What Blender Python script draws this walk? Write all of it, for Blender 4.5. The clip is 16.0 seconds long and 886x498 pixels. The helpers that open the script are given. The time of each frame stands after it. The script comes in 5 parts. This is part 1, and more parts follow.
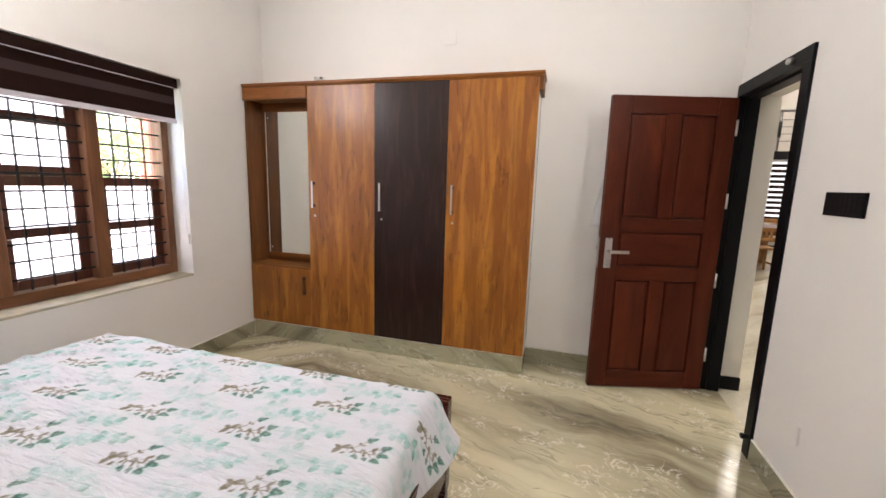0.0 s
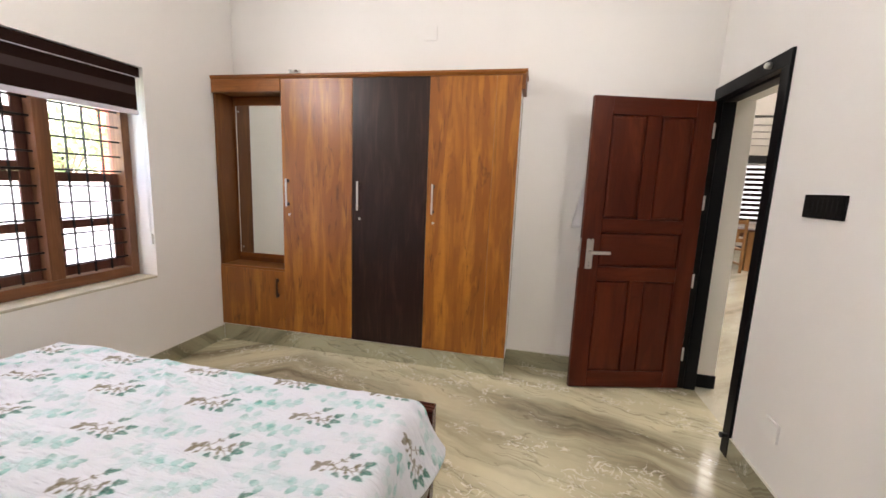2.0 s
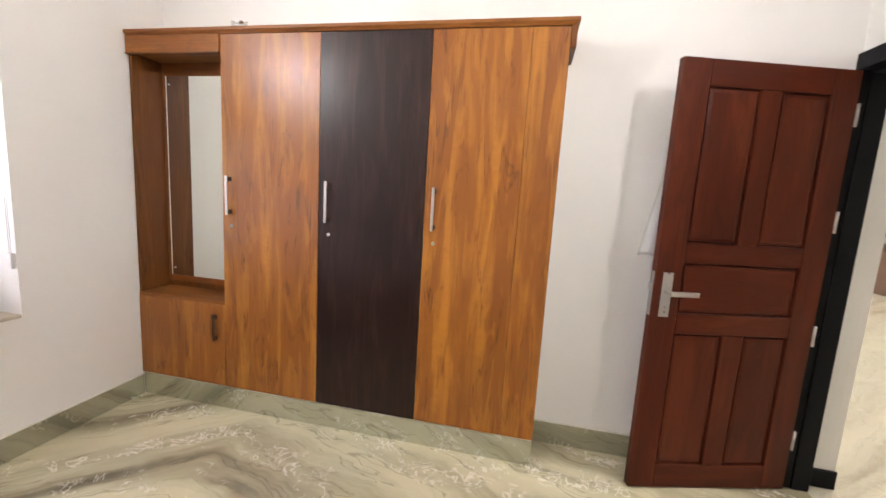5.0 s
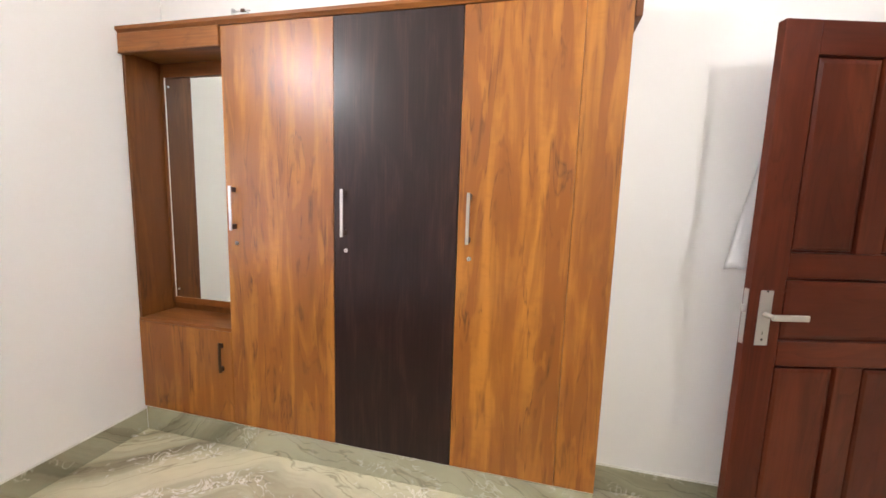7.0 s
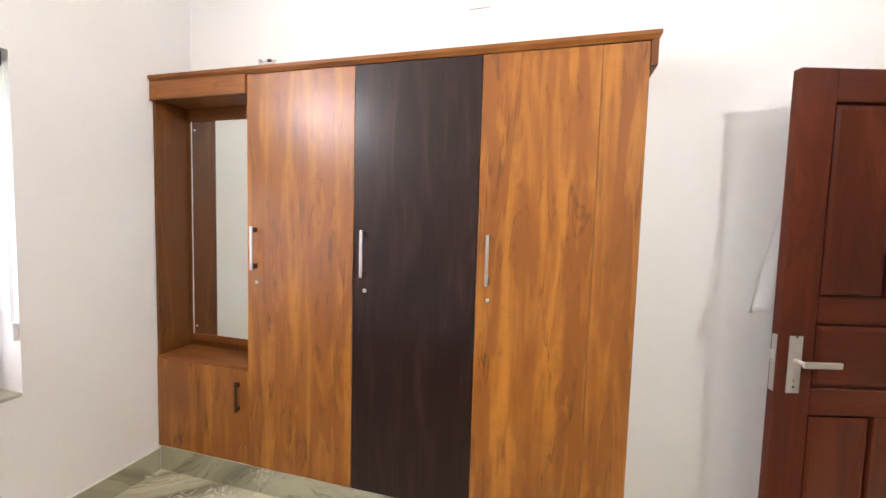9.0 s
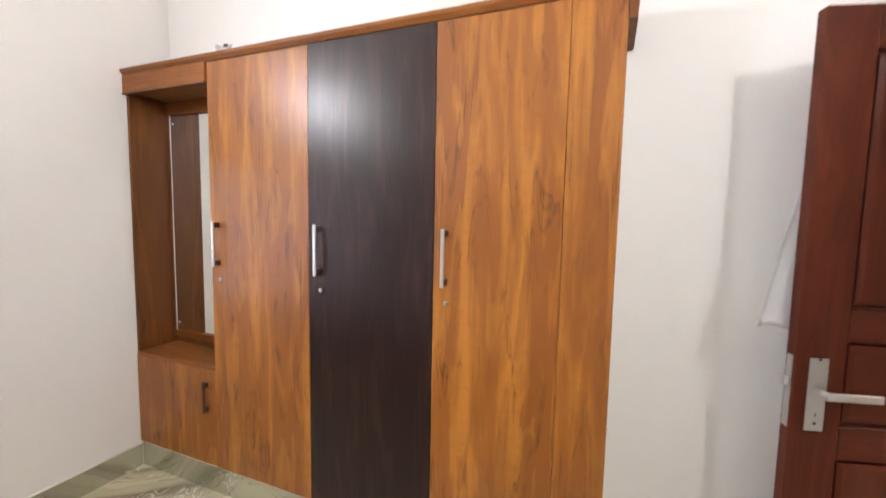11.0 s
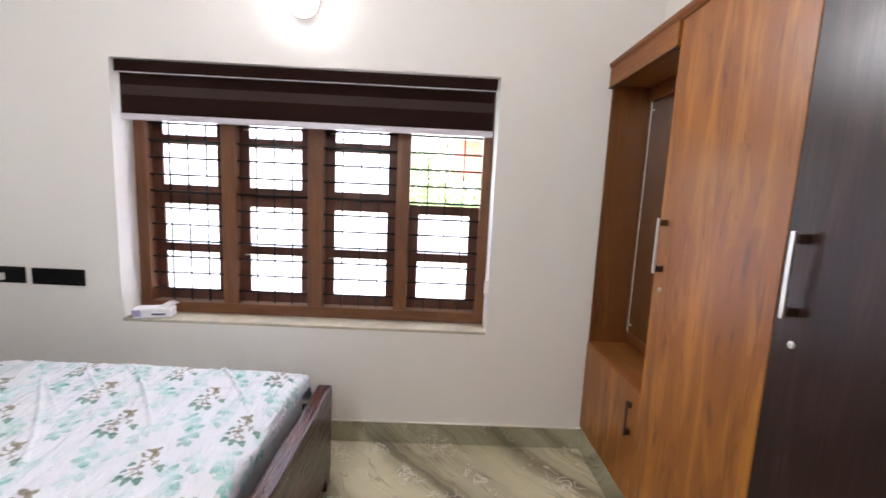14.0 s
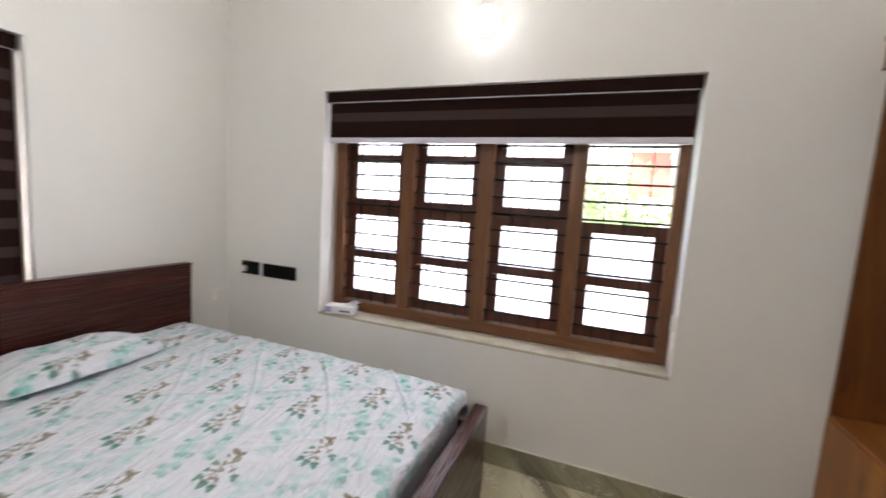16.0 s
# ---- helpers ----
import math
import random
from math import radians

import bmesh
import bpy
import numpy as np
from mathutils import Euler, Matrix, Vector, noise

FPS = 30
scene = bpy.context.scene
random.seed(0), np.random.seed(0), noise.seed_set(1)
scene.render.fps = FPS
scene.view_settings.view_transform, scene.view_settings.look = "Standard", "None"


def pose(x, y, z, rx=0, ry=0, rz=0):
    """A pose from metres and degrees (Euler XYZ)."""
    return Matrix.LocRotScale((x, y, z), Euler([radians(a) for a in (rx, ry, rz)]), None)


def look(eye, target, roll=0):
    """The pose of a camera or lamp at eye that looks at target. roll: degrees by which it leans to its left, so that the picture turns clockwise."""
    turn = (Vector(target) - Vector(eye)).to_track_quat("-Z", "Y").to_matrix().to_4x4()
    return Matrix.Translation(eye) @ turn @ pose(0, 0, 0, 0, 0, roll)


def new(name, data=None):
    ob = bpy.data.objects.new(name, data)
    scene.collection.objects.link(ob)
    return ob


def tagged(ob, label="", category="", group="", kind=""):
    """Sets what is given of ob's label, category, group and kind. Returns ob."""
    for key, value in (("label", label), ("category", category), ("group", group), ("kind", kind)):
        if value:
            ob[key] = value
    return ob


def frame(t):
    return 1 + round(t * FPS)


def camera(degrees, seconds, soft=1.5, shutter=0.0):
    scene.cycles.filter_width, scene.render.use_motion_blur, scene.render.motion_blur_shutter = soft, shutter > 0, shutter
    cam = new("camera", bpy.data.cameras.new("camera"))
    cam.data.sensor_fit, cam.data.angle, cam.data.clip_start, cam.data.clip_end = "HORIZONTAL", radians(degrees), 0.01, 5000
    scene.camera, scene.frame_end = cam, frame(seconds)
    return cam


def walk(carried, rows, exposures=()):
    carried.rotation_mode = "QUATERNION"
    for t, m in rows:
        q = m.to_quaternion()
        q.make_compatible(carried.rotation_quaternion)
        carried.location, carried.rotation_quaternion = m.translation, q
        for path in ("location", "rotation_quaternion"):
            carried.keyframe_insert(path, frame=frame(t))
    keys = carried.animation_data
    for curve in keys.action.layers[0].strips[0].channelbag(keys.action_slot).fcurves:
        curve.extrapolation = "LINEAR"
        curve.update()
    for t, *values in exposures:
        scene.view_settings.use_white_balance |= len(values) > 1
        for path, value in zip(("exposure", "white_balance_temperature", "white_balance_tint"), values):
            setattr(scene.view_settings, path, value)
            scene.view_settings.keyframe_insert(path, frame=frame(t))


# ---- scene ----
cam = camera(95.2, 16.0, 1.6, 0.4)
PATH = [
    (0, (0.011, 0.597, 1.432), (-0.533, 2.495, 1.114), 1.7),
    (0.5, (0.017, 0.603, 1.458), (-0.514, 2.504, 1.139), 1.9),
    (1, (0.015, 0.594, 1.435), (-0.491, 2.506, 1.139), 2.1),
    (1.5, (-0.009, 0.61, 1.425), (-0.476, 2.532, 1.132), 2.3),
    (2, (-0.044, 0.656, 1.427), (-0.471, 2.584, 1.111), 2.3),
    (2.5, (-0.097, 0.693, 1.408), (-0.522, 2.613, 1.043), 2.7),
    (3, (-0.1, 0.809, 1.392), (-0.614, 2.701, 0.999), 2.6),
    (3.5, (-0.067, 1.017, 1.411), (-0.625, 2.901, 1.038), 2.8),
    (4, (-0.087, 1.181, 1.395), (-0.587, 3.082, 1.024), 2.6),
    (4.5, (-0.211, 1.389, 1.383), (-0.579, 3.331, 1.077), 3.6),
    (5, (-0.299, 1.558, 1.406), (-0.705, 3.496, 1.125), 3.4),
    (7.5, (-0.474, 1.866, 1.409), (-0.976, 3.785, 1.159), 1.8),
    (8, (-0.484, 1.858, 1.416), (-1.011, 3.774, 1.191), 2.1),
    (8.5, (-0.499, 1.854, 1.439), (-1.038, 3.771, 1.255), 2.1),
    (8.7, (-0.505, 1.842, 1.461), (-1.031, 3.766, 1.313), 1.6),
    (10.8, (-0.267, 2.096, 1.495), (-0.973, 3.963, 1.378), 1.8),
    (11, (-0.217, 2.158, 1.475), (-0.966, 4.005, 1.307), 1.1),
    (11.5, (-0.218, 2.305, 1.441), (-1.08, 4.082, 1.129), 1.2),
    (12, (-0.309, 2.468, 1.442), (-1.392, 4.122, 1.143), 4.8),
    (12.5, (-0.37, 2.533, 1.436), (-1.881, 3.801, 1.104), 3.8),
    (13, (-0.402, 2.596, 1.455), (-2.192, 3.466, 1.251), 3.0),
    (13.5, (-0.42, 2.628, 1.47), (-2.361, 3.047, 1.227), 2.5),
    (14, (-0.397, 2.664, 1.467), (-2.38, 2.707, 1.21), 2.7),
    (14.5, (-0.394, 2.665, 1.468), (-2.379, 2.608, 1.23), 2.1),
    (15, (-0.432, 2.662, 1.452), (-2.415, 2.568, 1.211), 2.5),
    (15.5, (-0.519, 2.627, 1.458), (-2.492, 2.363, 1.262), 3.1),
    (16, (-0.501, 2.611, 1.46), (-2.353, 1.889, 1.238), 3.6),
]
EXPOSURES = [(0, 4.29, 6500, 12), (2.5, 4.33, 6500, 12), (4, 4.47, 6450, 12), (5, 4.75, 6350, 11), (7.5, 5.0, 6200, 11), (8.7, 4.93, 6200, 11), (11.5, 4.84, 6100, 11),
             (12.5, 4.82, 6200, 12), (13.5, 4.5, 6150, 12), (14.5, 4.22, 6100, 10), (16, 3.95, 6250, 8)]
walk(cam, [(t, look(eye, target, roll)) for t, eye, target, roll in PATH], EXPOSURES)

# ---- light ----
world = bpy.data.worlds.new("world")
scene.world = world
world.use_nodes = True
sky = world.node_tree.nodes.new("ShaderNodeTexSky")
sky.sky_type, sky.sun_disc = "NISHITA", False
sky.sun_elevation, sky.sun_rotation = radians(48), radians(150)
sky.air_density, sky.dust_density = 1.0, 3.0
world.node_tree.links.new(sky.outputs[0], world.node_tree.nodes["Background"].inputs[0])
world.node_tree.nodes["Background"].inputs[1].default_value = 0.15
sun = new("sun", bpy.data.lights.new("sun", "SUN"))
sun.data.energy, sun.data.angle, sun.data.color = 2.0, radians(3), (1, 0.95, 0.88)
sun.matrix_world = look((5, -8, 12), (0, 0, 0))

# daylight of the open western sky, falling on the frosted panes from just outside
for y_, z_, w_, h_ in ((1.683, 1.41, 1.50, 1.28), (2.715, 1.088, 0.42, 0.64)):
    day = new("window_daylight", bpy.data.lights.new("window_daylight", "AREA"))
    day.data.shape, day.data.size, day.data.size_y = "RECTANGLE", w_, h_
    day.data.energy, day.data.color = 0.75 * w_ * h_, (1.0, 0.955, 0.94)
    day.matrix_world = look((-2.925, y_, z_), (0.0, y_, z_))

WEST_LAMP, EAST_LAMP = 34.0, 84.0      # the two wall lamps


# ---- materials ----
def nodes_of(name):
    m = bpy.data.materials.new(name)
    m.use_nodes = True
    nt = m.node_tree
    return m, nt, nt.nodes["Principled BSDF"]


def nd(nt, kind, **values):
    n = nt.nodes.new(kind)
    for k, v in values.items():
        if k in n.inputs:
            n.inputs[k].default_value = v
    return n


def mix_rgb(nt, fac, a, b, blend="MIX"):
    n = nt.nodes.new("ShaderNodeMix")
    n.data_type, n.blend_type = "RGBA", blend
    for sock, v in ((n.inputs[0], fac), (n.inputs[6], a), (n.inputs[7], b)):
        if hasattr(v, "links"):
            nt.links.new(v, sock)
        else:
            sock.default_value = (*v, 1) if isinstance(v, tuple) and len(v) == 3 else v
    return n.outputs[2]


def maths(nt, op, a, b=0.0, c=0.0):
    n = nt.nodes.new("ShaderNodeMath")
    n.operation = op
    for sock, v in zip(n.inputs, (a, b, c)):
        if hasattr(v, "links"):
            nt.links.new(v, sock)
        else:
            sock.default_value = v
    return n.outputs[0]


def ramp(nt, fac, stops):
    n = nt.nodes.new("ShaderNodeValToRGB")
    els = n.color_ramp.elements
    while len(els) < len(stops):
        els.new(0.5)
    for e, (p, c) in zip(els, stops):
        e.position, e.color = p, (*c, 1) if isinstance(c, tuple) else (c, c, c, 1)
    nt.links.new(fac, n.inputs[0])
    return n.outputs[0]


def coords(nt, scale=(1, 1, 1), rot=(0, 0, 0), loc=(0, 0, 0), world_space=False):
    m = nt.nodes.new("ShaderNodeMapping")
    m.inputs["Scale"].default_value = scale
    m.inputs["Rotation"].default_value = rot
    m.inputs["Location"].default_value = loc
    if world_space:
        nt.links.new(nt.nodes.new("ShaderNodeNewGeometry").outputs["Position"], m.inputs[0])
    else:
        nt.links.new(nt.nodes.new("ShaderNodeTexCoord").outputs["Object"], m.inputs[0])
    return m.outputs[0]


def noise_of(nt, vec, scale, detail=3.0, rough=0.55, distortion=0.0):
    n = nd(nt, "ShaderNodeTexNoise", Scale=scale, Detail=detail, Roughness=rough, Distortion=distortion)
    nt.links.new(vec, n.inputs["Vector"])
    return n.outputs["Fac"]


def bump_of(nt, p, height, strength, distance=0.002):
    b = nd(nt, "ShaderNodeBump", Strength=strength, Distance=distance)
    nt.links.new(height, b.inputs["Height"])
    nt.links.new(b.outputs[0], p.inputs["Normal"])


def plain(name, base, rough=0.5, metal=0.0, spec=0.5, var=0.12, scale=6.0, bump=0.15, bscale=180.0, coat=0.0, rvar=0.08, stretch=(1, 1, 1)):
    """A surface with variation at two scales, fine relief and uneven gloss."""
    m, nt, p = nodes_of(name)
    v = coords(nt, stretch)
    big, fine = noise_of(nt, v, scale, 4), noise_of(nt, v, bscale, 3)
    both = maths(nt, "ADD", maths(nt, "MULTIPLY", big, 0.75), maths(nt, "MULTIPLY", fine, 0.25))
    lo, hi = tuple(c * (1 - var) for c in base), tuple(min(1, c * (1 + var)) for c in base)
    nt.links.new(ramp(nt, both, [(0.3, lo), (0.7, hi)]), p.inputs["Base Color"])
    nt.links.new(maths(nt, "ADD", maths(nt, "MULTIPLY", maths(nt, "SUBTRACT", big, 0.5), rvar * 2), rough), p.inputs["Roughness"])
    p.inputs["Metallic"].default_value = metal
    p.inputs["Specular IOR Level"].default_value = spec
    p.inputs["Coat Weight"].default_value = coat
    p.inputs["Coat Roughness"].default_value = 0.12
    if bump:
        bump_of(nt, p, fine, bump)
    return m


def timber(name, dark, mid, light, rough=0.3, figure=1.0, coat=0.0, axis="z", fibre=0.35, seed=0.0, blotch=0.0, spec=0.32):
    """Wood with long figure along one axis, fine fibres and pores."""
    m, nt, p = nodes_of(name)
    st = {"z": (1, 1, 0.16), "x": (0.16, 1, 1), "y": (1, 0.16, 1)}[axis]
    long_ = {"z": (1, 1, 0.02), "x": (0.02, 1, 1), "y": (1, 0.02, 1)}[axis]
    rnd = nt.nodes.new("ShaderNodeObjectInfo").outputs["Random"]
    off = nt.nodes.new("ShaderNodeCombineXYZ")
    for k in range(3):
        nt.links.new(maths(nt, "MULTIPLY_ADD", rnd, 37.0 + 11 * k, seed), off.inputs[k])

    def shifted(scale):
        mp = nt.nodes.new("ShaderNodeMapping")
        mp.inputs["Scale"].default_value = scale
        add = nt.nodes.new("ShaderNodeVectorMath")
        nt.links.new(nt.nodes.new("ShaderNodeTexCoord").outputs["Object"], mp.inputs[0])
        nt.links.new(mp.outputs[0], add.inputs[0])
        nt.links.new(off.outputs[0], add.inputs[1])
        return add.outputs[0]

    broad = noise_of(nt, shifted(st), 7.0 * figure, 3, 0.5, 0.9)
    rings = maths(nt, "FRACT", maths(nt, "MULTIPLY", broad, 9.0))
    rings = ramp(nt, rings, [(0.0, 1.0), (0.10, 0.55), (0.55, 0.0), (1.0, 0.15)])
    patch = ramp(nt, noise_of(nt, shifted((2.0, 2.0, 0.5)), 2.0, 2), [(0.42, 0.25), (0.62, 1.0)])
    rings = maths(nt, "MULTIPLY", rings, patch)
    fib = noise_of(nt, shifted(long_), 150.0, 2, 0.6)
    soft = tuple(0.45 * a + 0.55 * b for a, b in zip(dark, mid))
    body = ramp(nt, broad, [(0.26, soft), (0.5, mid), (0.74, light)])
    col = mix_rgb(nt, maths(nt, "MULTIPLY", rings, 0.20 if blotch else 0.42), body, dark)
    col = mix_rgb(nt, maths(nt, "MULTIPLY", ramp(nt, fib, [(0.4, 0.0), (0.7, 1.0)]), fibre), col, dark)
    if blotch:
        # long pale and dark strips, tall heartwood flames with a broken dark rim, and a curl across the grain
        heart = tuple(0.25 * a + 0.75 * b for a, b in zip(dark, mid))
        strip = noise_of(nt, shifted((1.0, 1.0, 0.035)), 11.0, 3, 0.55, 0.25)
        col = mix_rgb(nt, maths(nt, "MULTIPLY", ramp(nt, strip, [(0.38, 1.0), (0.50, 0.0)]), 0.60), col, heart)
        col = mix_rgb(nt, maths(nt, "MULTIPLY", ramp(nt, strip, [(0.50, 0.0), (0.66, 1.0)]), 0.60), col, light)
        flame = noise_of(nt, shifted({"z": (3.4, 3.4, 0.42), "x": (0.42, 3.4, 3.4), "y": (3.4, 0.42, 3.4)}[axis]), 2.6, 4, 0.55, 0.9)
        col = mix_rgb(nt, maths(nt, "MULTIPLY", ramp(nt, flame, [(0.38, 1.0), (0.455, 0.55), (0.47, 0.1), (0.56, 0.0)]), 0.70), col, heart)
        col = mix_rgb(nt, maths(nt, "MULTIPLY", ramp(nt, flame, [(0.55, 0.0), (0.66, 1.0)]), blotch), col, light)
        rim = maths(nt, "ABSOLUTE", maths(nt, "SUBTRACT", flame, 0.455))
        seen = ramp(nt, noise_of(nt, shifted((3.0, 3.0, 1.6)), 2.6, 3), [(0.46, 0.0), (0.56, 1.0)])
        rim = maths(nt, "MULTIPLY", ramp(nt, rim, [(0.0, 1.0), (0.006, 0.6), (0.022, 0.0)]), seen)
        col = mix_rgb(nt, maths(nt, "MULTIPLY", rim, 0.8), col, dark)
        fleck = noise_of(nt, shifted((7.0, 7.0, 0.85)), 2.0, 3, 0.55, 1.1)
        col = mix_rgb(nt, maths(nt, "MULTIPLY", ramp(nt, fleck, [(0.40, 1.0), (0.47, 0.55), (0.505, 0.0)]), 0.58), col, heart)
        col = mix_rgb(nt, maths(nt, "MULTIPLY", ramp(nt, fleck, [(0.53, 0.0), (0.58, 0.5), (0.68, 0.9)]), 0.5), col, light)
        curl = noise_of(nt, shifted((3.0, 3.0, 7.0)), 3.0, 3, 0.6, 1.2)
        col = mix_rgb(nt, maths(nt, "MULTIPLY", ramp(nt, curl, [(0.50, 0.0), (0.66, 1.0)]), 0.20), col, heart)
        knot = noise_of(nt, shifted((16.0, 16.0, 2.2)), 2.0, 2, 0.5, 0.6)
        col = mix_rgb(nt, maths(nt, "MULTIPLY", ramp(nt, knot, [(0.62, 0.0), (0.73, 1.0)]), blotch * 1.1), col, dark)
    nt.links.new(col, p.inputs["Base Color"])
    nt.links.new(maths(nt, "MULTIPLY_ADD", fib, 0.12, rough - 0.06), p.inputs["Roughness"])
    p.inputs["Specular IOR Level"].default_value = spec
    p.inputs["Coat Weight"].default_value = coat
    p.inputs["Coat Roughness"].default_value = 0.15
    bump_of(nt, p, fib, 0.12, 0.001)
    return m


def marble(name, pale, mid, dark, vein, rough=0.15, fold=True, strength=1.0):
    """Polished stone: folded bands, thin dark lines and broken white crystals."""
    m, nt, p = nodes_of(name)
    pos = nt.nodes.new("ShaderNodeNewGeometry").outputs["Position"]
    sep = nt.nodes.new("ShaderNodeSeparateXYZ")
    nt.links.new(pos, sep.inputs[0])
    x, y, z = sep.outputs
    warp = noise_of(nt, pos, 1.3, 4, 0.55)
    warp2 = noise_of(nt, pos, 5.0, 4, 0.6)
    if fold:
        dx = maths(nt, "ADD", x, 1.77)
        left = maths(nt, "MULTIPLY", maths(nt, "SMOOTH_MIN", dx, 0.0, 0.12), 0.92)
        right = maths(nt, "MULTIPLY", maths(nt, "SMOOTH_MAX", dx, 0.0, 0.12), -0.29)
        shape = maths(nt, "ADD", left, right)
    else:
        shape = maths(nt, "MULTIPLY", x, 0.9)
    phi = maths(nt, "SUBTRACT", maths(nt, "ADD", y, z), shape)
    phi = maths(nt, "ADD", phi, maths(nt, "MULTIPLY", warp, 0.42))
    phi = maths(nt, "ADD", phi, maths(nt, "MULTIPLY", warp2, 0.06))
    cmb = nt.nodes.new("ShaderNodeCombineXYZ")
    nt.links.new(maths(nt, "MULTIPLY", phi, 1.0), cmb.inputs[0])
    nt.links.new(maths(nt, "MULTIPLY", x, 0.16), cmb.inputs[1])
    bands = noise_of(nt, cmb.outputs[0], 2.7, 5, 0.58)
    thin = noise_of(nt, cmb.outputs[0], 6.0, 3, 0.55)
    line = maths(nt, "ABSOLUTE", maths(nt, "SUBTRACT", thin, 0.5))
    cloud = noise_of(nt, pos, 2.2, 4, 0.6)
    col = ramp(nt, bands, [(0.33, dark), (0.44, mid), (0.54, pale), (0.68, tuple(min(1, c * 1.12) for c in pale)), (0.8, mid)])
    col = mix_rgb(nt, maths(nt, "MULTIPLY", ramp(nt, cloud, [(0.42, 0.0), (0.7, 1.0)]), 0.45), col, mid)
    col = mix_rgb(nt, maths(nt, "MULTIPLY", ramp(nt, line, [(0.0, 1.0), (0.009, 0.0)]), 0.5 * strength), col, dark)
    wisp = noise_of(nt, coords(nt, (1, 1, 1), (0, 0, 0.3), (3, 1, 0), True), 11.0, 3, 0.55, 1.2)
    cracks = ramp(nt, maths(nt, "ABSOLUTE", maths(nt, "SUBTRACT", wisp, 0.5)), [(0.0, 1.0), (0.014, 0.7), (0.036, 0.0)])
    where = maths(nt, "MULTIPLY", ramp(nt, noise_of(nt, cmb.outputs[0], 5.2, 3, 0.5), [(0.49, 0.0), (0.55, 1.0)]),
                  ramp(nt, noise_of(nt, pos, 4.5, 3, 0.6), [(0.47, 0.0), (0.53, 1.0)]))
    col = mix_rgb(nt, maths(nt, "MULTIPLY", maths(nt, "MULTIPLY", cracks, where), 0.75 * strength), col, vein)
    nt.links.new(col, p.inputs["Base Color"])
    nt.links.new(maths(nt, "MULTIPLY_ADD", cloud, 0.08, rough - 0.04), p.inputs["Roughness"])
    p.inputs["IOR"].default_value = 1.5
    return m


WALL = plain("warm_white_emulsion", (0.80, 0.78, 0.745), 0.62, var=0.025, scale=1.6, bump=0.10, bscale=240, rvar=0.05)
CEIL = plain("ceiling_white", (0.86, 0.85, 0.82), 0.75, var=0.02, scale=1.2, bump=0.08)
SALMON = plain("salmon_outdoor_paint", (0.44, 0.105, 0.07), 0.7, var=0.1, scale=2)
FLOOR = marble("green_beige_marble", (0.60, 0.55, 0.375), (0.40, 0.36, 0.24), (0.135, 0.112, 0.074), (0.85, 0.8, 0.7))
HALLFLOOR = marble("pale_hall_marble", (0.56, 0.53, 0.42), (0.50, 0.46, 0.36), (0.3, 0.27, 0.2), (0.7, 0.68, 0.6), fold=False, strength=0.6)
SKIRT = marble("green_skirting_marble", (0.40, 0.38, 0.26), (0.28, 0.265, 0.175), (0.12, 0.105, 0.068), (0.6, 0.58, 0.48), rough=0.2)
GROUT = plain("pale_sealant", (0.7, 0.68, 0.6), 0.7)
LAM = timber("honey_walnut_laminate", (0.062, 0.0165, 0.0030), (0.30, 0.097, 0.0115), (0.48, 0.188, 0.0235), rough=0.38, figure=0.9, blotch=0.34, fibre=0.20, spec=0.52)
# browner cross grain, darkened further with niche shade put into the colour
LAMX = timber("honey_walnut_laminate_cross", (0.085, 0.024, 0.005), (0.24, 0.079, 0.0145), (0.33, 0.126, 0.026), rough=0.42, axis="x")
# walnut as LAM, darkened: the niche's shade is put into the colour
LAMD = timber("walnut_laminate_with_shade", (0.055, 0.0155, 0.0034), (0.155, 0.050, 0.009), (0.225, 0.084, 0.017), rough=0.42, blotch=0.2)
WENGE = timber("dark_wenge_laminate", (0.006, 0.0022, 0.0017), (0.022, 0.0084, 0.0064), (0.050, 0.021, 0.016), rough=0.33, spec=0.36, figure=2.2, fibre=0.6)
MAHOG = timber("red_mahogany_varnish", (0.024, 0.0042, 0.0020), (0.084, 0.0160, 0.0064), (0.126, 0.029, 0.0112), rough=0.36, figure=1.0, coat=0.02, spec=0.15, fibre=0.16)
MAHOGX = timber("red_mahogany_varnish_cross", (0.024, 0.0042, 0.0020), (0.084, 0.0160, 0.0064), (0.126, 0.029, 0.0112), rough=0.36, figure=1.0, coat=0.02, spec=0.15, fibre=0.16, axis="x")
BEDWOOD = timber("dark_rosewood_varnish", (0.016, 0.0036, 0.0024), (0.046, 0.0098, 0.0062), (0.078, 0.019, 0.0115), rough=0.27, figure=1.2, coat=0.12, fibre=0.14, axis="x")
BEDWOODZ = timber("dark_rosewood_varnish_long", (0.016, 0.0036, 0.0024), (0.046, 0.0098, 0.0062), (0.078, 0.019, 0.0115), rough=0.27, figure=1.2, coat=0.12, fibre=0.14, axis="y")
WINW = timber("teak_window_varnish", (0.085, 0.036, 0.017), (0.175, 0.075, 0.034), (0.245, 0.112, 0.052), rough=0.4, figure=1.6)
WINWY = timber("teak_window_varnish_cross", (0.085, 0.036, 0.017), (0.175, 0.075, 0.034), (0.245, 0.112, 0.052), rough=0.4, figure=1.6, axis="y")
SASHW = timber("dark_teak_sash", (0.045, 0.016, 0.010), (0.10, 0.036, 0.022), (0.14, 0.055, 0.032), rough=0.42, figure=1.6)
BLACKP = plain("charcoal_frame_paint", (0.005, 0.0052, 0.0064), 0.42, spec=0.13, var=0.2, scale=5, bump=0.08)
BLACKM = plain("black_painted_iron", (0.007, 0.006, 0.006), 0.45, spec=0.3, var=0.2)
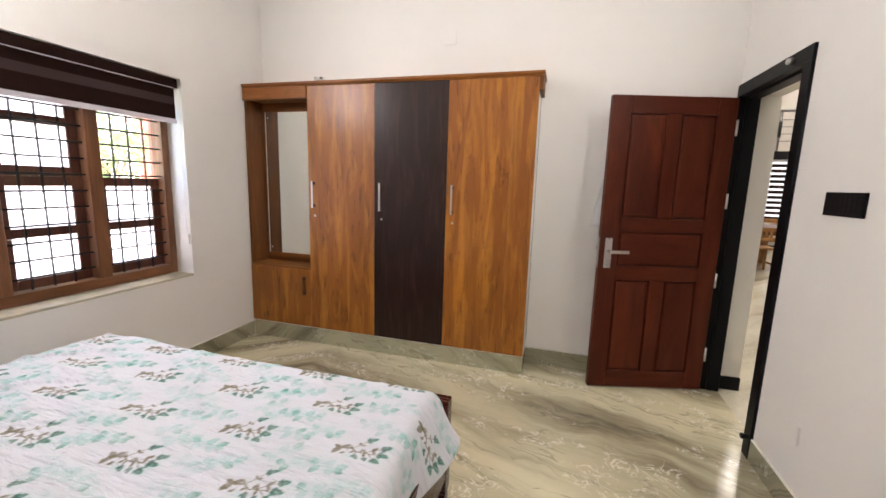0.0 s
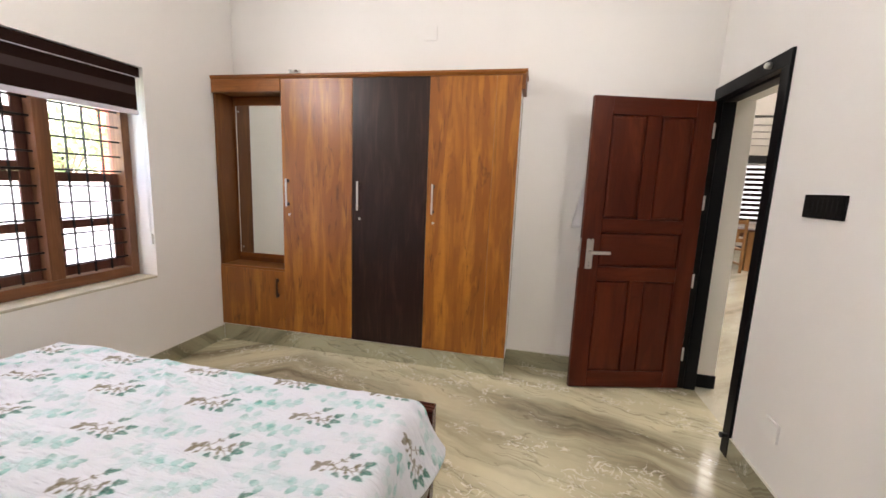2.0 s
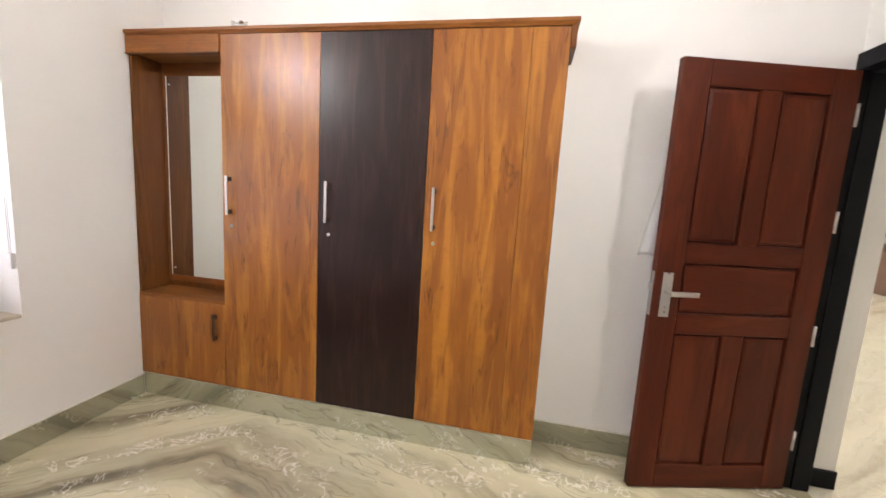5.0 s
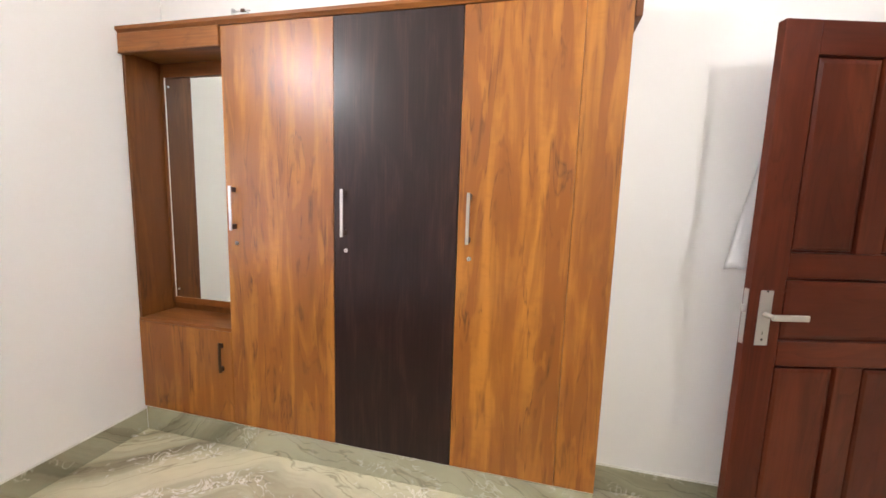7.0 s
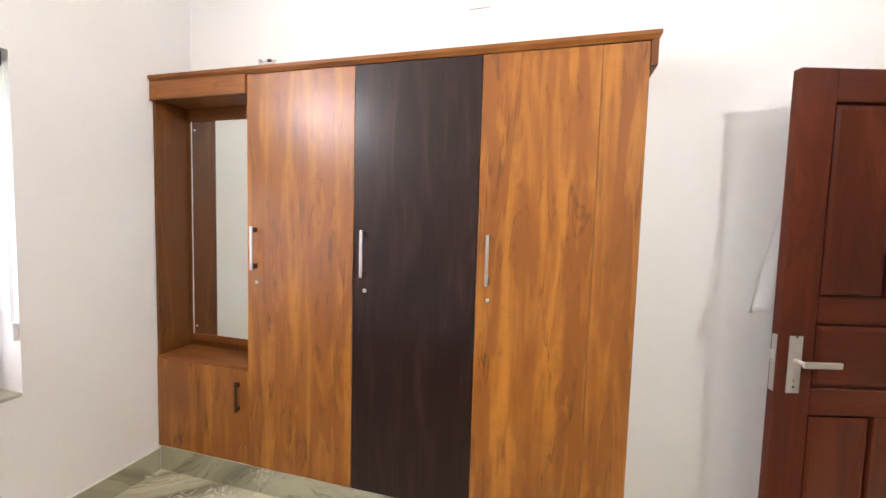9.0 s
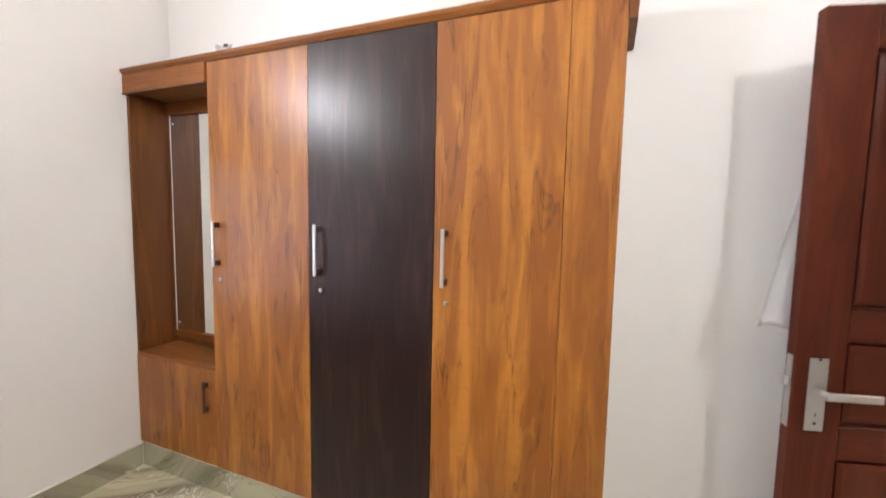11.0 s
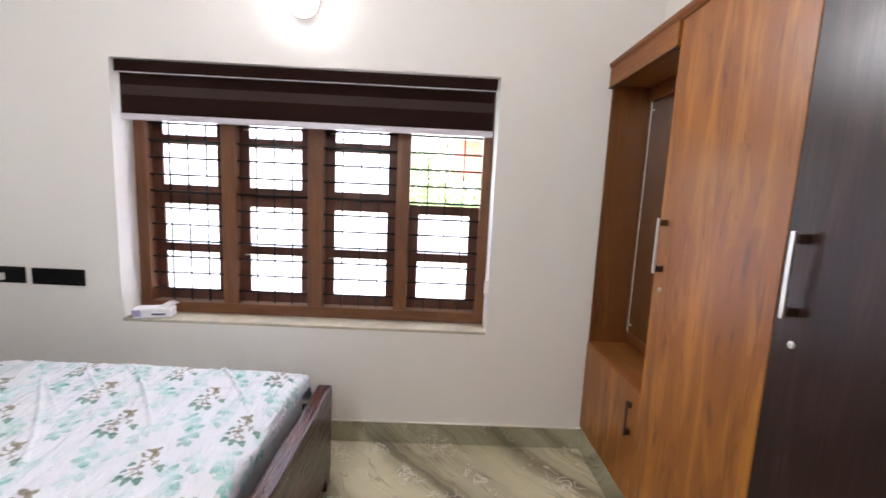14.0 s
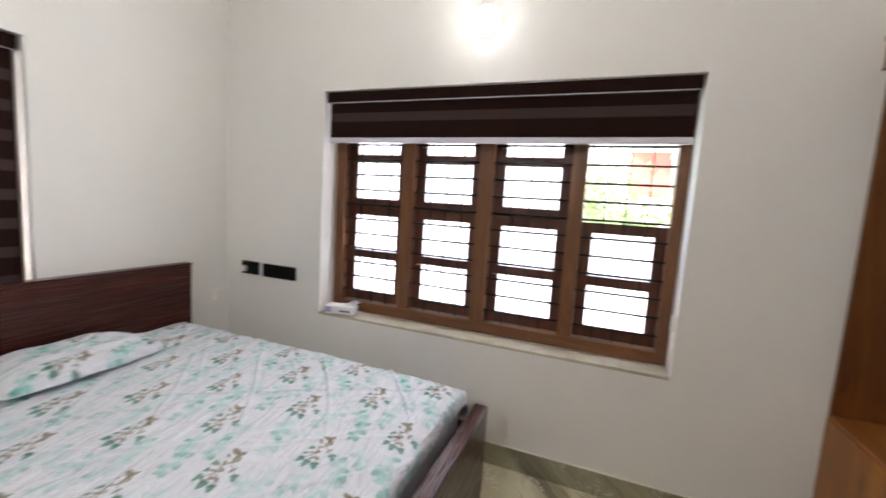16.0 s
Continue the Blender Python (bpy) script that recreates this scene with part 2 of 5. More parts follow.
STEEL = plain("brushed_steel", (0.60, 0.58, 0.55), 0.36, 1.0, var=0.03, scale=12, bump=0.0, rvar=0.03)
STEELB = plain("satin_steel", (0.5, 0.49, 0.47), 0.42, 1.0, var=0.03, scale=12, bump=0.0, rvar=0.03)
BRONZE = plain("dark_bronze", (0.085, 0.048, 0.032), 0.38, 0.7, var=0.15)
PLAST = plain("white_plastic", (0.78, 0.77, 0.74), 0.35, var=0.03, bump=0.03)
GLOSSB = plain("black_switch_plastic", (0.006, 0.006, 0.0066), 0.35, spec=0.15, var=0.1, bump=0.0)
GREYB = plain("grey_switch_rocker", (0.0065, 0.0065, 0.007), 0.38, spec=0.15, var=0.1, bump=0.0)
BLIND = plain("dark_brown_blind_fabric", (0.018, 0.0070, 0.0050), 0.8, spec=0.1, var=0.12, scale=3, bump=0.5, bscale=700)
SHEER = plain("sheer_blind_fabric", (0.050, 0.034, 0.032), 0.8, spec=0.1, var=0.1, scale=3, bump=0.5, bscale=700)
RAILW = plain("lilac_white_blind_rail", (0.62, 0.60, 0.66), 0.4, var=0.03)
SILLS = plain("worn_cream_sill", (0.46, 0.42, 0.32), 0.6, var=0.25, scale=9, bump=0.3)
TOWEL = plain("white_cotton_towel", (0.86, 0.85, 0.85), 0.9, var=0.02, bump=0.3, bscale=500)
TISSUE = plain("white_tissue", (0.82, 0.82, 0.84), 0.9, var=0.03, bump=0.3)
LILAC = plain("lilac_print", (0.42, 0.38, 0.62), 0.6, var=0.1)
INK = plain("navy_print", (0.06, 0.06, 0.14), 0.6)
MATT = plain("mattress_ticking", (0.7, 0.68, 0.66), 0.9, var=0.05)
REDMAT = plain("red_mat", (0.5, 0.02, 0.015), 0.9, var=0.15, bump=0.8, bscale=300)
RAILM = plain("dull_railing_steel", (0.20, 0.19, 0.18), 0.35, 1.0, var=0.05, scale=12, bump=0.0)
STAIRB = plain("black_granite", (0.008, 0.008, 0.010), 0.25, spec=0.3, var=0.4, scale=60)
WHITEL = plain("gloss_white_laminate", (0.78, 0.79, 0.82), 0.2, var=0.02, bump=0.0)
BROWNL = plain("taupe_laminate", (0.20, 0.125, 0.095), 0.3, var=0.1, scale=4)
CREAM = plain("cream_hall_paint", (0.57, 0.53, 0.485), 0.6, var=0.04, scale=1.5)
CHAIRW = timber("teak_chair_wood", (0.14, 0.06, 0.02), (0.30, 0.14, 0.05), (0.40, 0.21, 0.08), rough=0.35)
TABLEW = timber("dark_table_wood", (0.05, 0.02, 0.012), (0.10, 0.04, 0.022), (0.14, 0.06, 0.03), rough=0.3, axis="x")
BARK = plain("tree_bark", (0.12, 0.085, 0.06), 0.9, var=0.3, scale=9, bump=0.8, bscale=30)
GROUND = plain("garden_soil_and_grass", (0.14, 0.16, 0.07), 0.95, var=0.4, scale=0.7)
PAVE = plain("sunlit_yard_paving", (0.5, 0.47, 0.42), 0.9, var=0.15, scale=1.5)
ROOFT = plain("clay_roof", (0.42, 0.12, 0.06), 0.8, var=0.25, scale=4)
HOUSEW = plain("house_paint", (0.72, 0.68, 0.6), 0.8, var=0.06)

m_leaf, nt, p = nodes_of("green_leaf")
LEAF = m_leaf
isl = nt.nodes.new("ShaderNodeNewGeometry").outputs["Random Per Island"]
nt.links.new(ramp(nt, isl, [(0.0, (0.05, 0.08, 0.025)), (0.5, (0.09, 0.12, 0.04)), (1.0, (0.14, 0.16, 0.06))]), p.inputs["Base Color"])
p.inputs["Roughness"].default_value = 0.55
leaf_thru, leaf_mix = nd(nt, "ShaderNodeBsdfTranslucent", Color=(0.36, 0.44, 0.20, 1)), nd(nt, "ShaderNodeMixShader", Fac=0.45)
nt.links.new(p.outputs[0], leaf_mix.inputs[1])
nt.links.new(leaf_thru.outputs[0], leaf_mix.inputs[2])
nt.links.new(leaf_mix.outputs[0], nt.nodes["Material Output"].inputs[0])

FROST, nt, p = nodes_of("frosted_glass")
tr, gl, mx = nt.nodes.new("ShaderNodeBsdfTranslucent"), nt.nodes.new("ShaderNodeBsdfGlossy"), nt.nodes.new("ShaderNodeMixShader")
tr.inputs[0].default_value = (0.90, 0.87, 0.88, 1)
gl.inputs["Roughness"].default_value = 0.2
mx.inputs[0].default_value = 0.06
nt.links.new(tr.outputs[0], mx.inputs[1])
nt.links.new(gl.outputs[0], mx.inputs[2])
nt.links.new(mx.outputs[0], nt.nodes["Material Output"].inputs[0])
bn = nd(nt, "ShaderNodeBump", Strength=0.3, Distance=0.001)
nt.links.new(noise_of(nt, coords(nt), 300.0), bn.inputs["Height"])
nt.links.new(bn.outputs[0], gl.inputs["Normal"])

MIRROR, nt, p = nodes_of("silvered_mirror")
p.inputs["Base Color"].default_value = (0.86, 0.89, 0.86, 1)
p.inputs["Metallic"].default_value = 1.0
p.inputs["Roughness"].default_value = 0.015



def glow(name, colour, strength):
    m, nt, p = nodes_of(name)
    p.inputs["Base Color"].default_value = (0.9, 0.9, 0.9, 1)
    p.inputs["Emission Color"].default_value = (*colour, 1)
    p.inputs["Emission Strength"].default_value = strength
    return m


LAMPW = glow("lit_cool_led_diffuser", (1.0, 0.952, 0.93), WEST_LAMP)
LAMPX = glow("lit_white_led_diffuser", (1.0, 0.94, 0.91), EAST_LAMP)

# added emission that brightens the hall; its real lights are unknown
HALLFILL, nt, p = nodes_of("added_hall_fill_glow")
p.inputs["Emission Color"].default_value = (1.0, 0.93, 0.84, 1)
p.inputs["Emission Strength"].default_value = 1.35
# emission stands in for the striped blind's reflection under the stairs
STRIPGLOW, nt, p = nodes_of("pink_white_reflection_glow")
p.inputs["Emission Color"].default_value = (1.0, 0.72, 0.68, 1)
p.inputs["Emission Strength"].default_value = 0.09

CLOTH, nt, p = nodes_of("printed_cotton_sheet")
att = nt.nodes.new("ShaderNodeVertexColor")
att.layer_name = "print"
v = coords(nt)
fade = ramp(nt, noise_of(nt, v, 38.0, 4, 0.65), [(0.30, 0.70), (0.62, 1.0)])
white = (0.68, 0.675, 0.69)
col = mix_rgb(nt, fade, white, att.outputs["Color"])
nt.links.new(col, p.inputs["Base Color"])
p.inputs["Roughness"].default_value = 0.85
p.inputs["Sheen Weight"].default_value = 0.15
weave = noise_of(nt, v, 900.0, 1)
crease = maths(nt, "ADD", noise_of(nt, coords(nt, (1.0, 3.2, 1.0), (0, 0, 0.5)), 6.0, 5, 0.6, 0.8), maths(nt, "MULTIPLY", noise_of(nt, coords(nt, (1.0, 7.0, 1.0), (0, 0, -0.55)), 5.0, 3, 0.5, 0.5), 0.6))
hh = maths(nt, "ADD", maths(nt, "MULTIPLY", crease, 1.0), maths(nt, "MULTIPLY", weave, 0.015))
bump_of(nt, p, hh, 1.0, 0.032)


# ---- building helpers ----
def box(bm, x0, x1, y0, y1, z0, z1, bevel=0.0, seg=1):
    vs = [bm.verts.new((x, y, z)) for z in (z0, z1) for y in (y0, y1) for x in (x0, x1)]
    fs = [bm.faces.new([vs[i] for i in q]) for q in ((0, 2, 3, 1), (4, 5, 7, 6), (0, 1, 5, 4), (2, 6, 7, 3), (0, 4, 6, 2), (1, 3, 7, 5))]
    if bevel:
        es = list({e for f in fs for e in f.edges})
        bmesh.ops.bevel(bm, geom=es, offset=bevel, segments=seg, profile=0.6, affect="EDGES")
    return bm


def rod(bm, a, b, r, n=10, r2=None):
    a, b = Vector(a), Vector(b)
    q = (b - a).to_track_quat("Z", "Y")
    rings = []
    for p0, rr in ((a, r), (b, r if r2 is None else r2)):
        rings.append([bm.verts.new(p0 + q @ Vector((rr * math.cos(t), rr * math.sin(t), 0))) for t in [2 * math.pi * i / n for i in range(n)]])
    for i in range(n):
        f = bm.faces.new((rings[0][i], rings[0][(i + 1) % n], rings[1][(i + 1) % n], rings[1][i]))
        f.smooth = True
    bm.faces.new(rings[0][::-1])
    bm.faces.new(rings[1])
    return bm


def lathe(bm, profile, n=24, axis="z", at=(0, 0, 0)):
    """Revolves (radius, height) pairs round an axis."""
    turn = {"z": Matrix.Identity(3), "x": Matrix(((0, 0, 1), (0, 1, 0), (-1, 0, 0))), "y": Matrix(((1, 0, 0), (0, 0, 1), (0, -1, 0)))}[axis]
    rows = [[bm.verts.new(Vector(at) + turn @ Vector((r * math.cos(2 * math.pi * i / n), r * math.sin(2 * math.pi * i / n), h))) for i in range(n)] for r, h in profile]
    for a, b in zip(rows, rows[1:]):
        for i in range(n):
            bm.faces.new((a[i], a[(i + 1) % n], b[(i + 1) % n], b[i])).smooth = True
    bm.faces.new(rows[0][::-1])
    bm.faces.new(rows[-1])
    bmesh.ops.recalc_face_normals(bm, faces=bm.faces)
    return bm


def mesh_of(name, bm, material):
    me = bpy.data.meshes.new(name)
    bm.normal_update()
    bm.to_mesh(me)
    bm.free()
    me.materials.append(material)
    return me


def part(name, bm, material, parent=None, label="", at=(0, 0, 0)):
    ob = new(name, mesh_of(name, bm, material))
    ob.location = at
    if parent is not None:
        ob.parent = parent
    return tagged(ob, label)


def thing(name, label, category, at=(0, 0, 0), rz=0.0, group="", kind=""):
    ob = new(name)
    ob.empty_display_size = 0.1
    ob.matrix_basis = pose(*at, 0, 0, rz)
    return tagged(ob, label, category, group, kind)


def bx(x0, x1, y0, y1, z0, z1, bevel=0.0, seg=1):
    return box(bmesh.new(), x0, x1, y0, y1, z0, z1, bevel, seg)


def structure(name, bm, material, label, category):
    return tagged(part(name, bm, material), label, category, kind="structure")


# ---- the room: floor, walls, ceiling ----
XW, XE, YS, YN, TOP = -2.655, 1.095, 0.09, 3.83, 3.05   # inner faces of the bedroom
XO, XH = -2.955, 1.35                                   # outer face of the west wall, hall face of the east wall

structure("floor", bx(XW - 0.02, XE + 0.105, YS - 0.02, 4.15, -0.08, 0.0), FLOOR, "polished green-beige marble floor with folded veins", "floor")
structure("floor_hall", bx(XE + 0.105, 8.3, -1.5, 13.4, -0.08, -0.001), HALLFLOOR, "polished pale cream marble floor of the hall", "floor")
structure("ceiling", bx(XO, XH, -0.2, 4.3, TOP, TOP + 0.15), CEIL, "plain white painted bedroom ceiling", "ceiling")

WY0, WY1, WZ0, WZ1 = 0.912, 2.981, 0.70, 2.113          # window opening in the west wall
w = bmesh.new()
box(w, XO + 0.01, XW, -0.2, WY0, 0, TOP)
box(w, XO + 0.01, XW, WY1, 4.3, 0, TOP)
box(w, XO + 0.01, XW, WY0, WY1, 0, WZ0 - 0.004)
box(w, XO + 0.01, XW, WY0, WY1, WZ1, TOP)
structure("wall_west", w, WALL, "warm white painted wall with the large window", "wall")
w = bmesh.new()
box(w, XO - 0.03, XO + 0.01, -0.5, WY0 - 0.012, -0.3, 3.4)
box(w, XO - 0.03, XO + 0.01, WY1 - 0.012, 4.6, -0.3, 3.4)
box(w, XO - 0.03, XO + 0.01, WY0 - 0.012, WY1 - 0.012, -0.3, WZ0 - 0.01)
box(w, XO - 0.03, XO + 0.01, WY0 - 0.012, WY1 - 0.012, WZ1, 3.4)
box(w, -2.905, XO + 0.01, WY1 - 0.012, WY1 - 0.0005, WZ0, WZ1)
box(w, -2.905, XO + 0.01, WY0 + 0.0005, WY0 + 0.012, WZ0, WZ1)
structure("wall_outside", w, SALMON, "salmon painted outside face and reveal of the wall", "wall")

DY0, DY1, DZ = 2.982, 3.912, 2.128                      # outer edges of the door frame
w = bmesh.new()
box(w, XE, XH, -0.2, DY0 + 0.03, 0, TOP)
box(w, XE, XH, DY1 - 0.03, 4.3, 0, TOP)
box(w, XE, XH, DY0 + 0.03, DY1 - 0.03, DZ - 0.03, TOP)
structure("wall_east", w, WALL, "warm white painted wall with the doorway", "wall")
w = bmesh.new()
box(w, -0.185, XE, YN, 4.3, 0, TOP)
box(w, XW, -0.185, YN, 4.3, 2.212, TOP)
box(w, XW, -0.185, 4.15, 4.3, 0, 2.212)
structure("wall_north", w, WALL, "warm white painted wall round the built-in wardrobe", "wall")
SX0, SX1, SZ0, SZ1 = -1.575, -0.15, 0.70, 2.10          # window behind the headboard
w = bmesh.new()
box(w, XW, SX0, -0.2, YS, 0, TOP)
box(w, SX1, XE, -0.2, YS, 0, TOP)
box(w, SX0, SX1, -0.2, YS, 0, SZ0)
box(w, SX0, SX1, -0.2, YS, SZ1, TOP)
structure("wall_south", w, WALL, "warm white painted wall behind the headboard", "wall")


def skirting(name, x0, x1, y0, y1, h, side):
    """Marble skirting with a thin pale sealant line along its top."""
    ob = structure(name, bx(x0, x1, y0, y1, 0.0, h, 0.002), SKIRT, "grey-green marble skirting with a pale joint line", "skirting")
    tagged(part("joint_line", bx(x0, x1, y0, y1, h, h + 0.004), GROUT, ob), kind="structure")
    return ob


skirting("baseboard", XW, XW + 0.012, YS, 3.583, 0.126, "w")
skirting("baseboard", XW + 0.012, -0.188, 3.583, 3.60, 0.141, "n")
skirting("baseboard", -0.200, -0.188, 3.60, 3.818, 0.128, "n")
skirting("baseboard", -0.188, 1.02, 3.818, 3.83, 0.128, "n")
skirting("baseboard", XE - 0.012, XE, YS, 2.985, 0.118, "e")
skirting("baseboard", XW + 0.012, XE - 0.012, YS, YS + 0.012, 0.126, "s")


# ---- wardrobe ----
def pull(parent, x, y, z0, z1, bar_material, foot_material):
    """A square bar pull on two feet."""
    h = part("handle", bx(-0.007, 0.007, -0.008, 0.0, 0, z1 - z0, 0.0015), bar_material, parent, "brushed steel bar handle" if bar_material is STEEL else "dark bronze bar handle", (x, y - (0.030 if bar_material is STEEL else 0.016), z0))
    for z in (0.006, z1 - z0 - 0.03):
        part("handle_foot", bx(-0.0095, 0.0095, 0.0005, 0.030 if bar_material is STEEL else 0.016, z, z + 0.024, 0.0015), foot_material, h)
    return h


def cam_lock(parent, x, y, z):
    b = bmesh.new()
    lathe(b, [(0.0095, 0.0), (0.0095, 0.004), (0.007, 0.006), (0.0035, 0.0062)], 18, "y", (0, 0, 0))
    for vtx in b.verts:
        vtx.co.y *= -1
    bmesh.ops.reverse_faces(b, faces=b.faces)
    lk = part("lock", b, STEEL, parent, "", (x, y, z))
    part("keyhole", bx(-0.001, 0.001, -0.0066, -0.006, -0.0035, 0.0035), BLACKM, lk)


FY = 3.577                      # face of the wardrobe doors
WB, WT = 0.146, 2.18            # bottom and top of the doors
ward = thing("wardrobe", "built-in honey walnut wardrobe, one dark wenge door, mirror niche", "wardrobe", (-1.42, 3.85, WB))
O = Vector((-1.42, 3.85, WB))


def wpart(name, x0, x1, y0, y1, z0, z1, material, bevel=0.0015, label="", parent=None):
    return part(name, bx(x0 - O.x, x1 - O.x, y0 - O.y, y1 - O.y, z0 - WB, z1 - WB, bevel), material, parent or ward, label)


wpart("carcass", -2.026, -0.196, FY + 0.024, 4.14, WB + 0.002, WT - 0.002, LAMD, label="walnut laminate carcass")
d1 = wpart("door", -2.030, -1.4290, FY, FY + 0.02, WB, WT, LAM, label="honey walnut laminate door")
d2 = wpart("door", -1.4265, -0.8335, FY, FY + 0.02, WB, WT, WENGE, label="dark wenge laminate door")
d3 = wpart("door", -0.8310, -0.3590, FY, FY + 0.02, WB, WT, LAM, label="honey walnut laminate door")
wpart("filler_panel", -0.3578, -0.188, FY + 0.0003, FY + 0.02, WB, WT, LAM, label="fixed walnut end panel")
structure("wall_pier", bx(-0.1955, -0.1885, FY + 0.0205, 3.8295, 0.142, 2.0845), WALL, "white plastered end of the built-in wardrobe", "wall")
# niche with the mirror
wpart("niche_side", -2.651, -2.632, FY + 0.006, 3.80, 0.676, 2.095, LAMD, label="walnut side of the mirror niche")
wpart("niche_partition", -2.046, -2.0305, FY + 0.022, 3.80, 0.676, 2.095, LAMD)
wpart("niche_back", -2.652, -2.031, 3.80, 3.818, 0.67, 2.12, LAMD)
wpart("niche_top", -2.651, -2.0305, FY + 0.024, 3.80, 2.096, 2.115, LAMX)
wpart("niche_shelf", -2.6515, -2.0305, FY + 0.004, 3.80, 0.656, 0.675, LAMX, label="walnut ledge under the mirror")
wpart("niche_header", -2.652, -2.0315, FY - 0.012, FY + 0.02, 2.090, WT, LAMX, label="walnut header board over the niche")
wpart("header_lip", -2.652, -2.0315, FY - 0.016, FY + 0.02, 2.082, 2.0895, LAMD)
mf = wpart("mirror", -2.607, -2.05, 3.785, 3.790, 0.752, 2.02, MIRROR, 0.0, label="tall frameless mirror glass")
wpart("mirror_edge", -2.6100, -2.6055, 3.7835, 3.7848, 0.752, 2.02, PLAST, 0.0, "pale polished mirror edge")
for sx, sz in ((-2.585, 0.80), (-2.585, 1.97), (-2.08, 0.80), (-2.08, 1.97)):
    b = lathe(bmesh.new(), [(0.006, 0.0), (0.006, 0.003), (0.003, 0.005)], 12, "y")
    for vtx in b.verts:
        vtx.co.y *= -1
    bmesh.ops.reverse_faces(b, faces=b.faces)
    part("mirror_stud", b, STEEL, mf, "", (sx - O.x, 3.785 - O.y, sz - WB))
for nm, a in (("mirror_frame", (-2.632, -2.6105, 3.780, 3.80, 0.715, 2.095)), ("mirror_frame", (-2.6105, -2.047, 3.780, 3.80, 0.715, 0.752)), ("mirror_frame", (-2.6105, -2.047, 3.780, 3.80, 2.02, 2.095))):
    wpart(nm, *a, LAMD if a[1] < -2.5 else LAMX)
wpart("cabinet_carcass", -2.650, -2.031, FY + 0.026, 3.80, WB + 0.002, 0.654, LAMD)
cd = wpart("cabinet_door", -2.652, -2.0325, FY + 0.002, FY + 0.022, WB, 0.655, LAM, label="low walnut cabinet door")
pull(cd, -2.095 - O.x, FY + 0.002 - O.y, 0.432 - WB, 0.597 - WB, BRONZE, BRONZE)
for d, x in ((d1, -1.979), (d2, -1.371), (d3, -0.782)):
    pull(d, x - O.x, FY - O.y, 1.203 - WB, 1.423 - WB, STEEL, BRONZE)
    cam_lock(d, x + 0.006 - O.x, FY - O.y, 1.137 - WB)
# cornice: a moulded strip that returns at the open end
cor = bmesh.new()
prof = [(0.0, 2.182), (-0.006, 2.182), (-0.012, 2.190), (-0.020, 2.197), (-0.020, 2.212), (0.0, 2.214)]
left = [cor.verts.new((-2.653 - O.x, FY + a - O.y, z - WB)) for a, z in prof]
mid = [cor.verts.new((-0.180 - a * 1.3 - O.x, FY + a - O.y, z - WB)) for a, z in prof]
end = [cor.verts.new((-0.180 - a * 1.3 - O.x, 3.829 - O.y, z - WB)) for a, z in prof]
for A, B in ((left, mid), (mid, end)):
    for i in range(len(prof) - 1):
        cor.faces.new((A[i], B[i], B[i + 1], A[i + 1]))
cor.faces.new(left)
inn = [cor.verts.new((-2.653 - O.x, 3.829 - O.y, z - WB)) for z in (2.182, 2.214)]
cor.faces.new((left[-1], mid[-1], end[-1], inn[1]))
cor.faces.new((left[0], inn[0], end[0], mid[0]))
bmesh.ops.recalc_face_normals(cor, faces=cor.faces)
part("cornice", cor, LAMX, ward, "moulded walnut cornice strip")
wpart("cornice_return", -0.1875, -0.162, FY - 0.008, 3.829, 2.085, 2.181, LAMD, label="walnut return block under the cornice")

# small clamp left lying on the wardrobe
clampt = thing("metal_clamp", "small grey metal clamp lying on the wardrobe top", "clamp", (-1.905, 3.575, 2.2145))
part("body", bx(-0.045, 0.045, -0.012, 0.012, 0.0, 0.010, 0.002), STEELB, clampt)
part("jaw", bx(-0.046, -0.030, -0.014, 0.014, 0.010, 0.030, 0.003), STEELB, clampt)
part("jaw", bx(0.006, 0.026, -0.014, 0.014, 0.010, 0.026, 0.003), BRONZE, clampt)
part("screw", rod(bmesh.new(), (-0.03, 0, 0.02), (0.05, 0, 0.02), 0.004), STEEL, clampt)


# ---- door and frame ----
fr = tagged(thing("door_frame", "charcoal painted timber door frame", "door frame", (1.08, 3.45, 0)), kind="structure")
FO = Vector((1.08, 3.45, 0))


def fpart(name, x0, x1, y0, y1, z0, z1, bevel=0.002, material=None, label=""):
    return part(name, bx(x0 - FO.x, x1 - FO.x, y0 - FO.y, y1 - FO.y, z0, z1, bevel), material or BLACKP, fr, label)


FW = 0.076
fpart("jamb", 1.080, 1.125, DY0, DY0 + FW, 0, DZ - FW)
fpart("jamb", 1.080, 1.125, DY1 - FW - 0.034, DY1, 0, DZ - FW)
fpart("head", 1.080, 1.125, DY0, DY1, DZ - FW, DZ)
fpart("rebate", 1.1255, 1.205, DY0, DY0 + FW + 0.014, 0, DZ - FW - 0.014)
fpart("rebate", 1.1255, 1.205, DY1 - FW - 0.040, DY1, 0, DZ - FW - 0.014)
fpart("rebate", 1.1255, 1.205, DY0, DY1, DZ - FW - 0.014, DZ)
w = bmesh.new()
box(w, 1.2055, XH, 3.868, DY1 - 0.0302, 0, DZ - 0.0302)
box(w, 1.2055, XH, DY0 + 0.0302, 3.035, 0, DZ - 0.0302)
box(w, 1.2055, XH, 3.0352, 3.8678, 2.065, DZ - 0.0302)
structure("wall_reveal", w, WALL, "white plastered reveal of the doorway", "wall")
structure("baseboard", bx(1.2056, XH + 0.004, 3.853, 3.8675, 0, 0.10, 0.003), BLACKP, "black skirting block in the doorway", "skirting")
structure("baseboard", bx(1.2056, XH + 0.004, 3.0355, 3.05, 0, 0.10, 0.003), BLACKP, "black skirting block in the doorway", "skirting")
